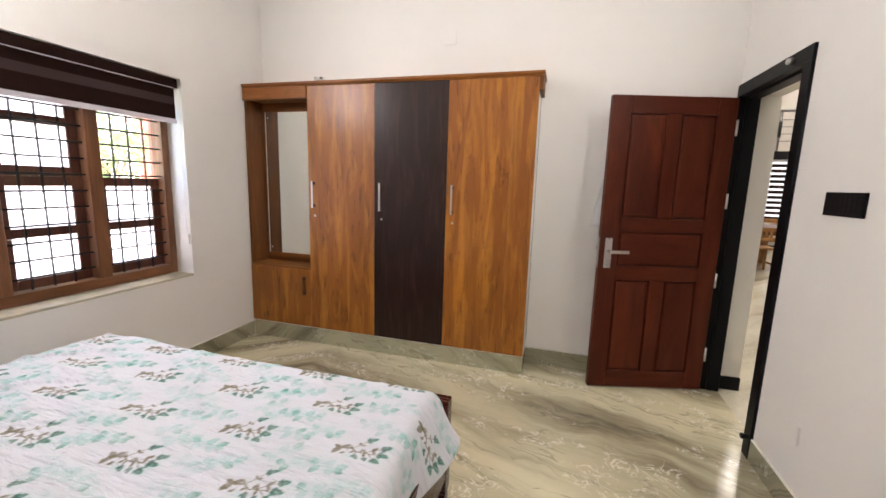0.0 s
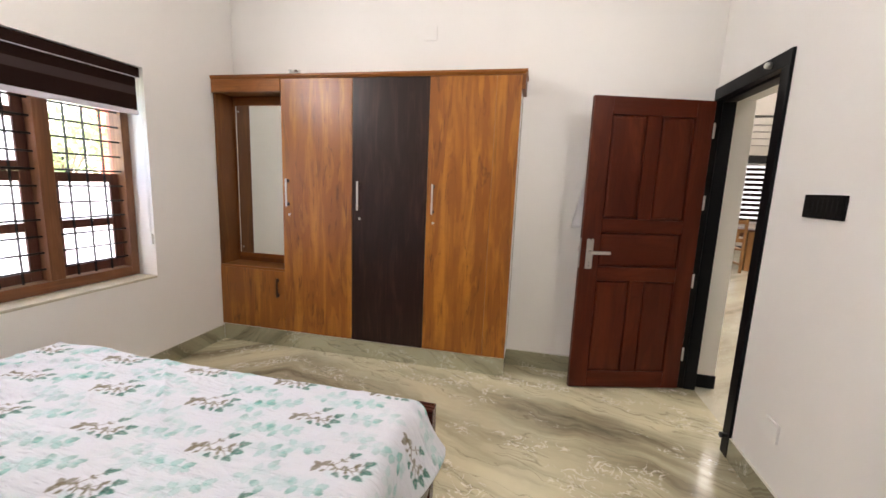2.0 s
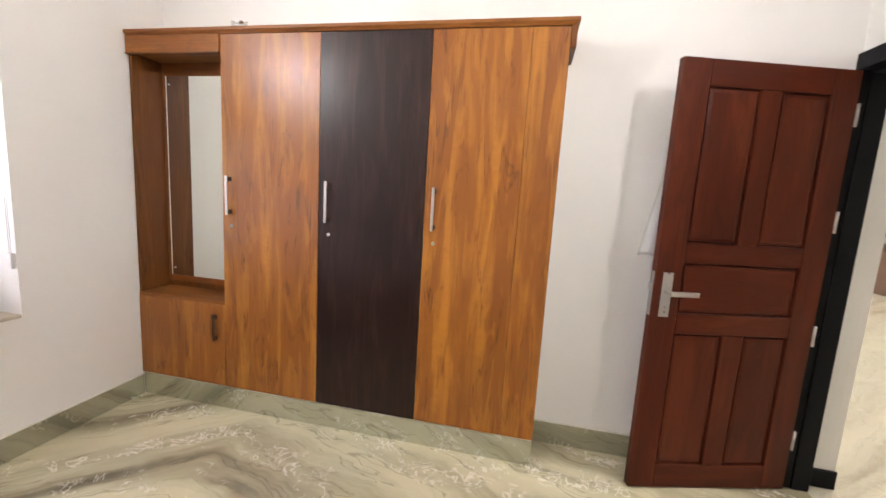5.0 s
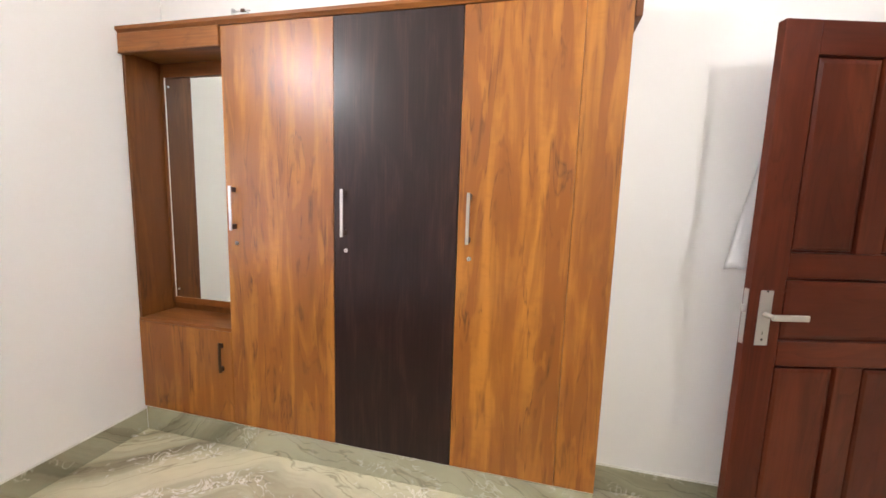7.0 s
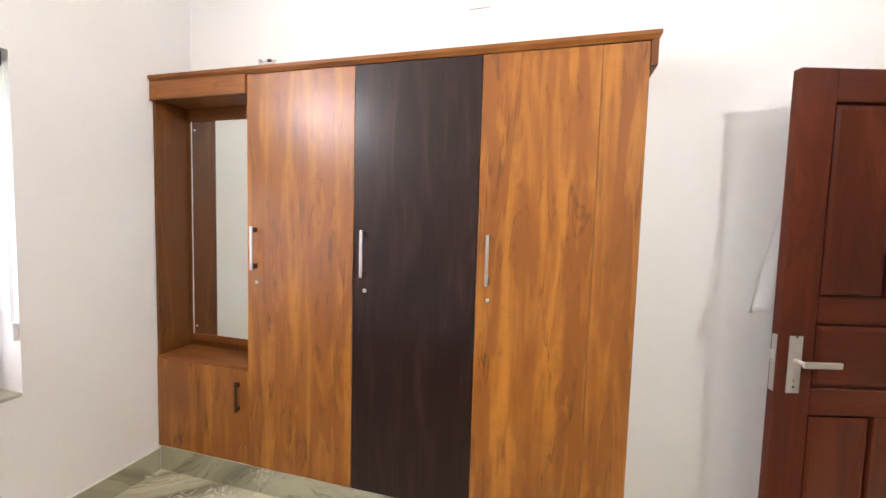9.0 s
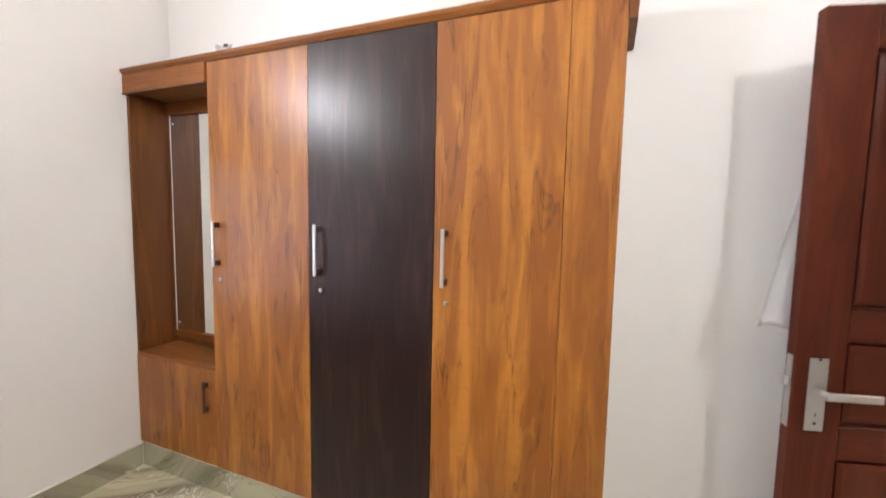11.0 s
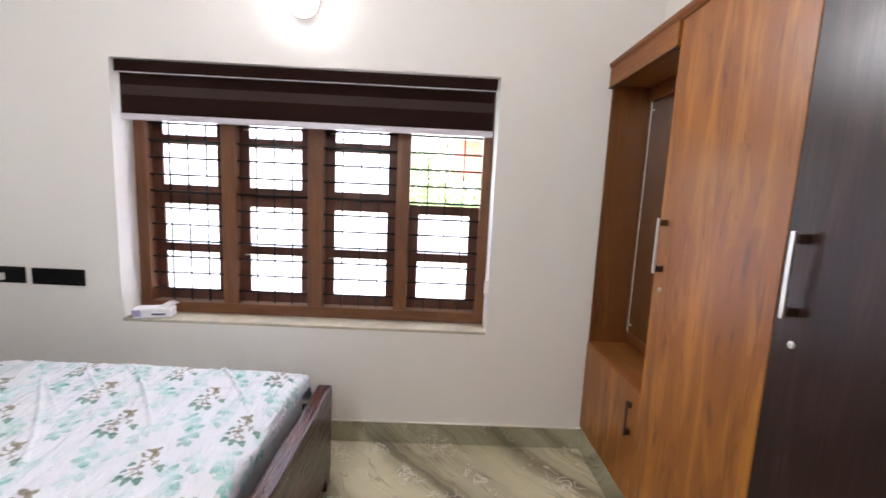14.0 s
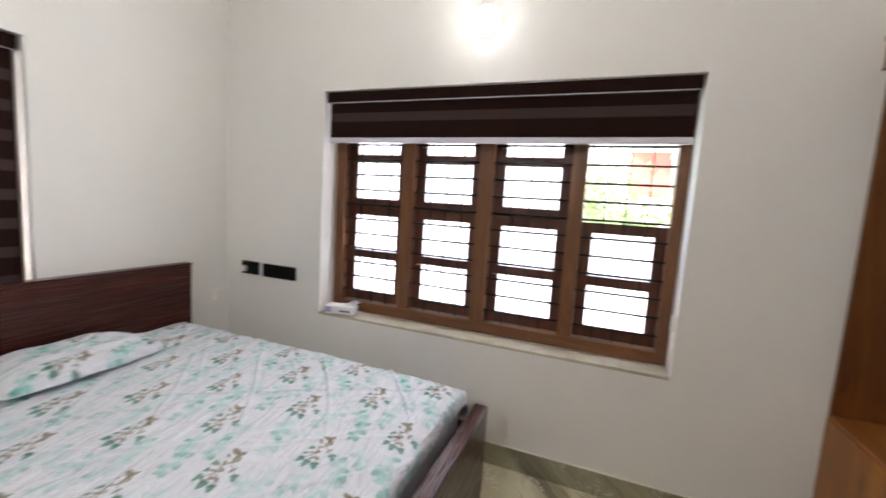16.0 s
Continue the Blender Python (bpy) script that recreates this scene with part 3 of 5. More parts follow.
cat = thing("door_catch", "small round steel magnetic catch on the frame head", "door catch", (1.08, 3.16, 2.092))
part("body", lathe(bmesh.new(), [(0.016, 0.0), (0.016, -0.024), (0.013, -0.027)], 20, "x"), STEEL, cat)
cat2 = thing("door_stop", "small black door stop at the frame foot", "door stop", (1.076, 3.0, 0.125))
part("body", lathe(bmesh.new(), [(0.013, 0.0), (0.013, -0.02), (0.016, -0.022), (0.016, -0.032), (0.010, -0.036)], 16, "x"), BLACKM, cat2)

LW, LH, LT = 0.817, 2.03, 0.037
leaf = thing("bedroom_door", "open red mahogany five-panel door with a steel lever handle", "door", (0.288, 3.555, 0.01), math.degrees(math.atan2(0.213, 0.778)))


def lpart(name, u0, u1, z0, z1, y0, y1, material, bevel=0.002, parent=None, label=""):
    return part(name, bx(u0, u1, y0, y1, z0 - 0.01, z1 - 0.01, bevel), material, parent or leaf, label)


lpart("stile", 0, 0.128, 0.01, 2.04, 0, LT, MAHOG)
lpart("stile", 0.696, LW, 0.01, 2.04, 0, LT, MAHOG)
lpart("rail", 0.1285, 0.6955, 1.927, 2.04, 0.0005, LT, MAHOGX)
lpart("rail", 0.1285, 0.6955, 1.146, 1.240, 0.0005, LT, MAHOGX)
lpart("rail", 0.1285, 0.6955, 0.806, 0.904, 0.0005, LT, MAHOGX)
lpart("rail", 0.1285, 0.6955, 0.01, 0.132, 0.0005, LT, MAHOGX)
lpart("muntin", 0.370, 0.466, 1.2405, 1.9265, 0.001, LT, MAHOG)
lpart("muntin", 0.370, 0.474, 0.1325, 0.8055, 0.001, LT, MAHOG)


def door_panel(u0, u1, z0, z1, material):
    """A raised panel with a sunk moulding round it."""
    b = bmesh.new()
    rings = []
    for inset, y in ((0.0, 0.002), (0.001, 0.017), (0.0085, 0.017), (0.0105, 0.0085), (0.024, 0.0050), (0.026, 0.0048)):
        rings.append([b.verts.new((u, y, z - 0.01)) for u, z in ((u0 + inset, z0 + inset), (u1 - inset, z0 + inset), (u1 - inset, z1 - inset), (u0 + inset, z1 - inset))])
    back = [b.verts.new((u, LT - 0.006, z - 0.01)) for u, z in ((u0, z0), (u1, z0), (u1, z1), (u0, z1))]
    for A, B in zip(rings, rings[1:]):
        for i in range(4):
            b.faces.new((A[i], A[(i + 1) % 4], B[(i + 1) % 4], B[i]))
    b.faces.new(rings[-1])
    b.faces.new(back[::-1])
    for i in range(4):
        b.faces.new((back[i], back[(i + 1) % 4], rings[0][(i + 1) % 4], rings[0][i]))
    bmesh.ops.recalc_face_normals(b, faces=b.faces)
    part("panel", b, material, leaf)


door_panel(0.1285, 0.3695, 1.2405, 1.9265, MAHOG)
door_panel(0.4665, 0.6955, 1.2405, 1.9265, MAHOG)
door_panel(0.1285, 0.6955, 0.9045, 1.1455, MAHOGX)
door_panel(0.1285, 0.3695, 0.1325, 0.8055, MAHOG)
door_panel(0.4745, 0.6955, 0.1325, 0.8055, MAHOG)

pl = lpart("lock_plate", 0.036, 0.084, 0.888, 1.098, -0.004, 0.0, STEELB, 0.001, label="satin steel lock plate")
b = bmesh.new()
rod(b, (0.06, -0.004, 0.998), (0.06, -0.045, 0.998), 0.009, 14)
box(b, 0.050, 0.185, -0.056, -0.045, 0.987, 1.009, 0.002)
part("lever", b, STEEL, pl, "square steel lever")
part("keyhole", bx(0.0588, 0.0612, -0.0046, -0.004, 0.920, 0.930), BLACKM, pl)
for z in (0.901, 1.085):
    part("plate_screw", lathe(bmesh.new(), [(0.004, 0), (0.004, 0.0012), (0.002, 0.0016)], 10, "y", (0.06, -0.0056, z)), BLACKM, pl)
fe = part("lock_forend", bx(-0.002, 0.0, 0.008, 0.030, 0.88, 1.09, 0.0005), STEELB, leaf, "steel lock forend on the door edge")
part("latch", bx(-0.014, -0.002, 0.012, 0.026, 1.0, 1.03, 0.002), STEEL, fe)
for z in (0.215, 0.76, 1.31, 1.79):
    hg = part("hinge", bx(LW, LW + 0.003, 0.002, 0.035, z, z + 0.10, 0.0005), STEELB, leaf, "steel butt hinge")
    part("hinge_pin", rod(bmesh.new(), (LW + 0.008, 0.0, z), (LW + 0.008, 0.0, z + 0.10), 0.006, 10), STEEL, hg)

# towel on a hook behind the door
tw = thing("hanging_towel", "white cotton towel hanging behind the open door", "towel", tuple(leaf.matrix_basis @ Vector((0.06, LT + 0.001, 1.16))), math.degrees(math.atan2(0.213, 0.778)))
part("hook", rod(bmesh.new(), (0, 0.0, 0.50), (0, 0.035, 0.52), 0.005), STEEL, tw)
b = bmesh.new()
NU, NZ = 16, 20
grid = []
for k in range(NZ + 1):
    f = k / NZ
    z = 0.52 - 0.53 * f
    half0, half1 = 0.012 + 0.108 * f ** 0.95, 0.012 + 0.10 * f ** 0.8
    grid.append([])
    for i in range(NU + 1):
        u = i / NU
        xx = -half0 + (half0 + half1) * u
        grid[-1].append(b.verts.new((xx, 0.030 + 0.007 * math.sin(u * 13 + f) * (0.35 + 0.65 * f), z + 0.008 * math.sin(u * 9))))
for k in range(NZ):
    for i in range(NU):
        b.faces.new((grid[k][i], grid[k + 1][i], grid[k + 1][i + 1], grid[k][i + 1])).smooth = True
bmesh.ops.solidify(b, geom=b.faces[:], thickness=0.005)
part("cloth", b, TOWEL, tw)


# ---- switch plates ----
def switch_plate(name, label, w_, h_, at, rz, material, modules, face_material, group=""):
    t = thing(name, label, "switch" if modules else "blank plate", at, rz, group)
    part("plate", bx(-w_ / 2, w_ / 2, -0.012, 0.0, -h_ / 2, h_ / 2, 0.003, 2), material, t)
    if modules:
        mw = (w_ - 0.016) / modules
        for i in range(modules):
            x0 = -w_ / 2 + 0.008 + i * mw
            part("rocker", bx(x0 + 0.0003, x0 + mw - 0.0003, -0.0132, -0.012, -h_ / 2 + 0.012, h_ / 2 - 0.012, 0.001), face_material, t)
    return t


switch_plate("switch_plate", "black modular switch plate standing proud of the wall", 0.240, 0.096, (XE, 2.590, 1.397), 90 + 180, GLOSSB, 8, GREYB)
switch_plate("switch_plate", "long black modular switch plate beside the bed", 0.285, 0.092, (XW, 0.577, 0.923), 90, GLOSSB, 8, GREYB)
sp = switch_plate("socket_plate", "short black socket plate with a white plug in it", 0.155, 0.092, (XW, 0.317, 0.925), 90, GLOSSB, 2, GREYB)
b = bmesh.new()
box(b, -0.062, -0.022, -0.04, -0.0146, -0.026, 0.012, 0.004)
rod(b, (-0.045, -0.036, -0.02), (-0.06, -0.045, -0.04), 0.005)
plug = thing("plug", "white plastic plug pushed into the black socket", "plug", (XW, 0.317, 0.925), 90)
part("body", b, PLAST, plug)
switch_plate("blank_plate", "small white blank plate low on the wall", 0.10, 0.09, (XE, 2.66, 0.375), 270, WALL, 0, WALL)
switch_plate("blank_plate", "small white blank plate in the corner by the bed", 0.07, 0.07, (-2.577, YS, 0.71), 180, PLAST, 0, PLAST)
switch_plate("blank_plate", "square white junction cover above the wardrobe", 0.10, 0.10, (-0.905, YN, 2.548), 0, WALL, 0, WALL)


# ---- wall lamps ----
def wall_lamp(at, rz, glow_material, r):
    """A shallow round housing with a domed diffuser that stands proud of it."""
    t = thing("wall_lamp", "round white LED wall lamp, switched on", "wall lamp", at, rz, "bedroom wall lamps")
    b = lathe(bmesh.new(), [(r - 0.002, 0.0), (r + 0.0025, 0.003), (r + 0.0022, 0.0199), (r + 0.001, 0.0210), (r + 0.0004, 0.0210), (r + 0.0004, 0.0200)], 32, "x")
    part("housing", b, PLAST, t, "white round housing")
    dome = [(r * math.cos(a), 0.0205 + r * 0.16 * math.sin(a)) for a in [math.pi / 2 * k / 10 for k in range(10)]]
    b = lathe(bmesh.new(), dome + [(0.003, 0.0205 + r * 0.16)], 32, "x")
    part("diffuser", b, glow_material, t, "glowing white diffuser")


wall_lamp((XW, 1.935, 2.425), 0, LAMPW, 0.074)
wall_lamp((XE, 1.90, 2.60), 180, LAMPX, 0.042)


# ---- west window ----
win = tagged(thing("window_1", "four-light teak window with dark sashes, black grill and frosted panes", "window", (-2.85, 1.95, 0.70)), kind="structure")
NO = Vector((-2.85, 1.95, 0.70))


def npart(name, x0, x1, y0, y1, z0, z1, material, bevel=0.002, parent=None, label=""):
    return part(name, bx(x0 - NO.x, x1 - NO.x, y0 - NO.y, y1 - NO.y, z0 - NO.z, z1 - NO.z, bevel), material, parent or win, label)


FX0, FX1 = -2.905, -2.805
GY = [(0.978, 1.408), (1.486, 1.908), (1.994, 2.426), (2.504, 2.925)]
npart("frame_side", FX0, FX1, WY0 + 0.001, GY[0][0], WZ0, WZ1 - 0.001, WINW)
npart("frame_side", FX0, FX1, GY[3][1], WY1 - 0.001, WZ0, WZ1 - 0.001, WINW)
for (a, b0), (b1, c) in zip(GY, GY[1:]):
    npart("mullion", FX0, FX1 + 0.002, b0, b1, WZ0 + 0.066, WZ1 - 0.066, WINW)
npart("frame_sill", FX0, FX1 + 0.001, GY[0][0], GY[3][1], WZ0, WZ0 + 0.065, WINWY)
npart("frame_head", FX0, FX1 + 0.001, GY[0][0], GY[3][1], WZ1 - 0.065, WZ1 - 0.001, WINWY)
S0, S1 = -2.897, -2.867


def sash(y0, y1, z0, z1, label="dark teak sash with two frosted panes"):
    sw = 0.056
    t = npart("sash", S0, S1, y0 + 0.001, y0 + sw, z0, z1, SASHW, 0.0015, label=label)
    npart("sash_stile", S0, S1, y1 - sw, y1 - 0.001, z0, z1, SASHW, 0.0015, t)
    zm = (z0 + z1) / 2
    for a, b_ in ((z0, z0 + sw), (zm - 0.026, zm + 0.026), (z1 - sw, z1)):
        npart("sash_rail", S0 + 0.0005, S1 - 0.0005, y0 + sw, y1 - sw, a, b_, SASHW, 0.0015, t)
    for a, b_ in ((z0 + sw, zm - 0.026), (zm + 0.026, z1 - sw)):
        g = npart("pane", -2.884, -2.880, y0 + sw, y1 - sw, a, b_, FROST, 0.0, t)
    return t


for i, (a, b_) in enumerate(GY):
    sash(a, b_, 0.768, 1.408)
    if i < 3:
        sash(a, b_, 1.4085, 2.0475)
# the fourth upper sash stands open outwards, folded back against the outside wall
for i, (a, b_) in enumerate(GY):
    for k in range(13):
        z = 0.838 + 0.0975 * k
        if z < 2.04:
            part("grill_rod", rod(bmesh.new(), (0, a - NO.y, 0), (0, b_ - NO.y, 0), 0.0062, 8), BLACKM, win, "", (-2.838 - NO.x, 0, z - NO.z))
    for k in (1, 2, 3):
        y = a + (b_ - a) * k / 4
        npart("grill_bar", -2.856, -2.843, y - 0.0032, y + 0.0032, 0.766, 2.046, BLACKM, 0.0)
for a, b_ in GY[1:3]:
    for z in (1.06, 1.80):
        part("stay_hook", rod(bmesh.new(), (-2.858 - NO.x, a + 0.03 - NO.y, z - NO.z), (-2.85 - NO.x, a + 0.075 - NO.y, z + 0.005 - NO.z), 0.003, 6), STEEL, win)
structure("window_sill", bx(-2.804, XW + 0.002, WY0 + 0.001, WY1 - 0.001, WZ0 - 0.018, WZ0 - 0.0005, 0.003), SILLS, "worn cream plaster window sill", "window sill")


def zebra_blind(name, label, y0, y1, zt, zb, rows, flip):
    """A zebra roller blind with cassette, dark and sheer bands and a pale bottom rail."""
    t = thing(name, label, "roller blind", flip[0], flip[1])
    L = y1 - y0
    cs = part("cassette", bx(-0.045, 0.030, -L / 2, L / 2, -0.069, -0.004, 0.008, 2), BLIND, t, "dark brown fabric-faced cassette")
    part("trim_line", bx(0.0302, 0.0325, -L / 2 + 0.004, L / 2 - 0.004, -0.0715, -0.068), RAILW, cs)
    part("trim_line", bx(0.024, 0.0275, -L / 2 + 0.004, L / 2 - 0.004, -0.0042, -0.002), STEELB, cs)
    z = -0.072
    for h, dark in rows:
        part("fabric_band", bx(0.004 if dark else 0.003, 0.0062 if dark else 0.005, -L / 2 + 0.012, L / 2 - 0.012, z - h, z), BLIND if dark else SHEER, t, "dark brown fabric band" if dark else "sheer brown fabric band")
        z -= h
    part("bottom_rail", bx(-0.006, 0.016, -L / 2 + 0.010, L / 2 - 0.010, z - 0.032, z, 0.006, 2), RAILW, t, "pale lilac-white bottom rail")
    return t


bl = zebra_blind("roller_blind", "dark brown zebra roller blind, raised to the top of the window", WY0 + 0.012, WY1 - 0.012, 2.113, 1.80,
                 [(0.056, True), (0.052, False), (0.098, True)], ((-2.70, (WY0 + WY1) / 2, 2.113), 0))
ch = thing("blind_chain", "thin white blind cord with a clear tensioner", "blind cord", (-2.668, 2.965, 1.0))
for dx in (-0.006, 0.006):
    part("cord", rod(bmesh.new(), (dx, 0, 0), (dx, 0, 1.05), 0.0016, 6), PLAST, ch)
part("tensioner", bx(-0.010, 0.010, -0.006, 0.012, -0.075, 0.0, 0.003), PLAST, ch)

tb = thing("tissue_pack", "soft white and lilac tissue pack lying on the window sill", "tissue pack", (-2.70, 1.065, WZ0), 90 + 12)
b = bx(-0.10, 0.10, -0.042, 0.042, 0.0, 0.058, 0.012, 3)
bmesh.ops.subdivide_edges(b, edges=b.edges[:], cuts=2, use_grid_fill=True)
for vtx in b.verts:
    vtx.co += 0.006 * noise.noise_vector(vtx.co * 22) * (1 if vtx.co.z > 0.01 else 0)
for f in b.faces:
    f.smooth = True
part("pack", b, TISSUE, tb)
part("print_band", bx(-0.101, -0.055, -0.0435, 0.0, 0.012, 0.052, 0.004), LILAC, tb)
part("print_bars", bx(0.0, 0.07, -0.0455, -0.043, 0.020, 0.030), INK, tb, "dark unreadable lettering bar")
b = bmesh.new()
rows = []
for i in range(6):
    rows.append([b.verts.new((0.0 + 0.09 * i / 5 - 0.01 + 0.012 * j, -0.03 + 0.02 * j, 0.058 + 0.03 * math.sin(i / 5 * 2.6) * (j / 3))) for j in range(4)])
for A, B in zip(rows, rows[1:]):
    for j in range(3):
        b.faces.new((A[j], B[j], B[j + 1], A[j + 1])).smooth = True
bmesh.ops.solidify(b, geom=b.faces[:], thickness=0.002)
part("tissue", b, TISSUE, tb)

# ---- south window, behind the headboard ----
w2 = tagged(thing("window_2", "teak window behind the headboard", "window", (-0.86, -0.06, 0.70)), kind="structure")
for a, b_ in ((SX0, SX0 + 0.07), (-0.90, -0.82), (SX1 - 0.07, SX1)):
    part("frame_side", bx(a + 0.86 + 0.001, b_ + 0.86 - 0.001, -0.05, 0.05, 0.0, 1.398, 0.002), WINW, w2)
for z in (0.0, 1.33):
    for a, b_ in ((SX0 + 0.07, -0.90), (-0.82, SX1 - 0.07)):
        part("frame_rail", bx(a + 0.86, b_ + 0.86, -0.049, 0.049, z + 0.001, z + 0.068, 0.002), WINWY, w2)
        if z == 0:
            part("pane", bx(a + 0.86, b_ + 0.86, -0.03, -0.026, 0.069, 1.329), FROST, w2)
zebra_blind("roller_blind", "dark brown zebra roller blind, let down behind the headboard", SX0 + 0.010, SX1 - 0.010, 2.10, 0.74,
            [(0.085 if i % 2 == 0 else 0.050, i % 2 == 0) for i in range(18)], (((SX0 + SX1) / 2, 0.030, SZ1 - 0.001), 90))


# ---- bed ----
BX0, BX1, BYF = -2.298, -0.384, 2.19     # outer sides and the foot of the bed
bed = thing("bed", "dark rosewood double bed with a panel headboard", "bed", (-1.341, 1.15, 0.0))
BO = Vector((-1.341, 1.15, 0))


def bpart(name, x0, x1, y0, y1, z0, z1, material, bevel=0.004, label=""):
    return part(name, bx(x0 - BO.x, x1 - BO.x, y0 - BO.y, y1 - BO.y, z0, z1, bevel, 2), material, bed, label)


bpart("footboard", BX0, BX1, BYF - 0.066, BYF, 0.08, 0.521, BEDWOOD, 0.006, "low rosewood footboard")
bpart("side_rail", BX0 + 0.002, BX0 + 0.034, 0.17, BYF - 0.063, 0.16, 0.42, BEDWOODZ)
bpart("side_rail", BX1 - 0.034, BX1 - 0.002, 0.17, BYF - 0.063, 0.16, 0.42, BEDWOODZ)
bpart("slat_base", BX0 + 0.035, BX1 - 0.035, 0.17, BYF - 0.064, 0.30, 0.335, BEDWOOD)
bpart("headboard", BX0 - 0.02, BX1 + 0.02, 0.108, 0.165, 0.05, 0.965, BEDWOOD, 0.006, "plain polished rosewood headboard")
bpart("headboard_cap", BX0 - 0.022, BX1 + 0.022, 0.106, 0.17, 0.9655, 0.980, BEDWOOD, 0.004)
for x in (BX0 + 0.004, BX1 - 0.074):
    for y in (0.17, BYF - 0.064 - 0.07):
        bpart("leg", x + 0.034 if x < -1 else x - 0.034, x + 0.104 if x < -1 else x + 0.036, y, y + 0.07, 0.0, 0.299, BEDWOOD)
    bpart("foot", x, x + 0.07, BYF - 0.060, BYF - 0.004, 0.0, 0.079, BEDWOOD)
mt = thing("mattress", "thick pale mattress under the printed sheet", "mattress", (-1.341, 1.14, 0.336))
part("body", bx(-0.915, 0.915, -0.955, 0.925, 0.0, 0.247, 0.03, 3), MATT, mt)


def stroke(px, py, a, b, r0, r1):
    """Cover of a tapered stroke from a to b."""
    ax, ay = a
    dx, dy = b[0] - ax, b[1] - ay
    t = np.clip(((px - ax) * dx + (py - ay) * dy) / (dx * dx + dy * dy), 0, 1)
    d = np.hypot(px - ax - t * dx, py - ay - t * dy)
    return np.clip((r0 + (r1 - r0) * t - d) / 0.0025 + 0.5, 0, 1)


def petal(px, py, c, length, width, angle):
    """Cover of a pointed leaf that starts at c."""
    ca, sa = math.cos(angle), math.sin(angle)
    u = ((px - c[0]) * ca + (py - c[1]) * sa) / length
    v = (-(px - c[0]) * sa + (py - c[1]) * ca) / width
    half = np.where((u > 0) & (u < 1), np.sqrt(np.clip(u, 0, 1)) * (1 - np.clip(u, 0, 1)) ** 0.75 * 1.35, -0.4)
    return np.clip((half - np.abs(v)) * width / 0.003 + 0.3, 0, 1), np.abs(v), u


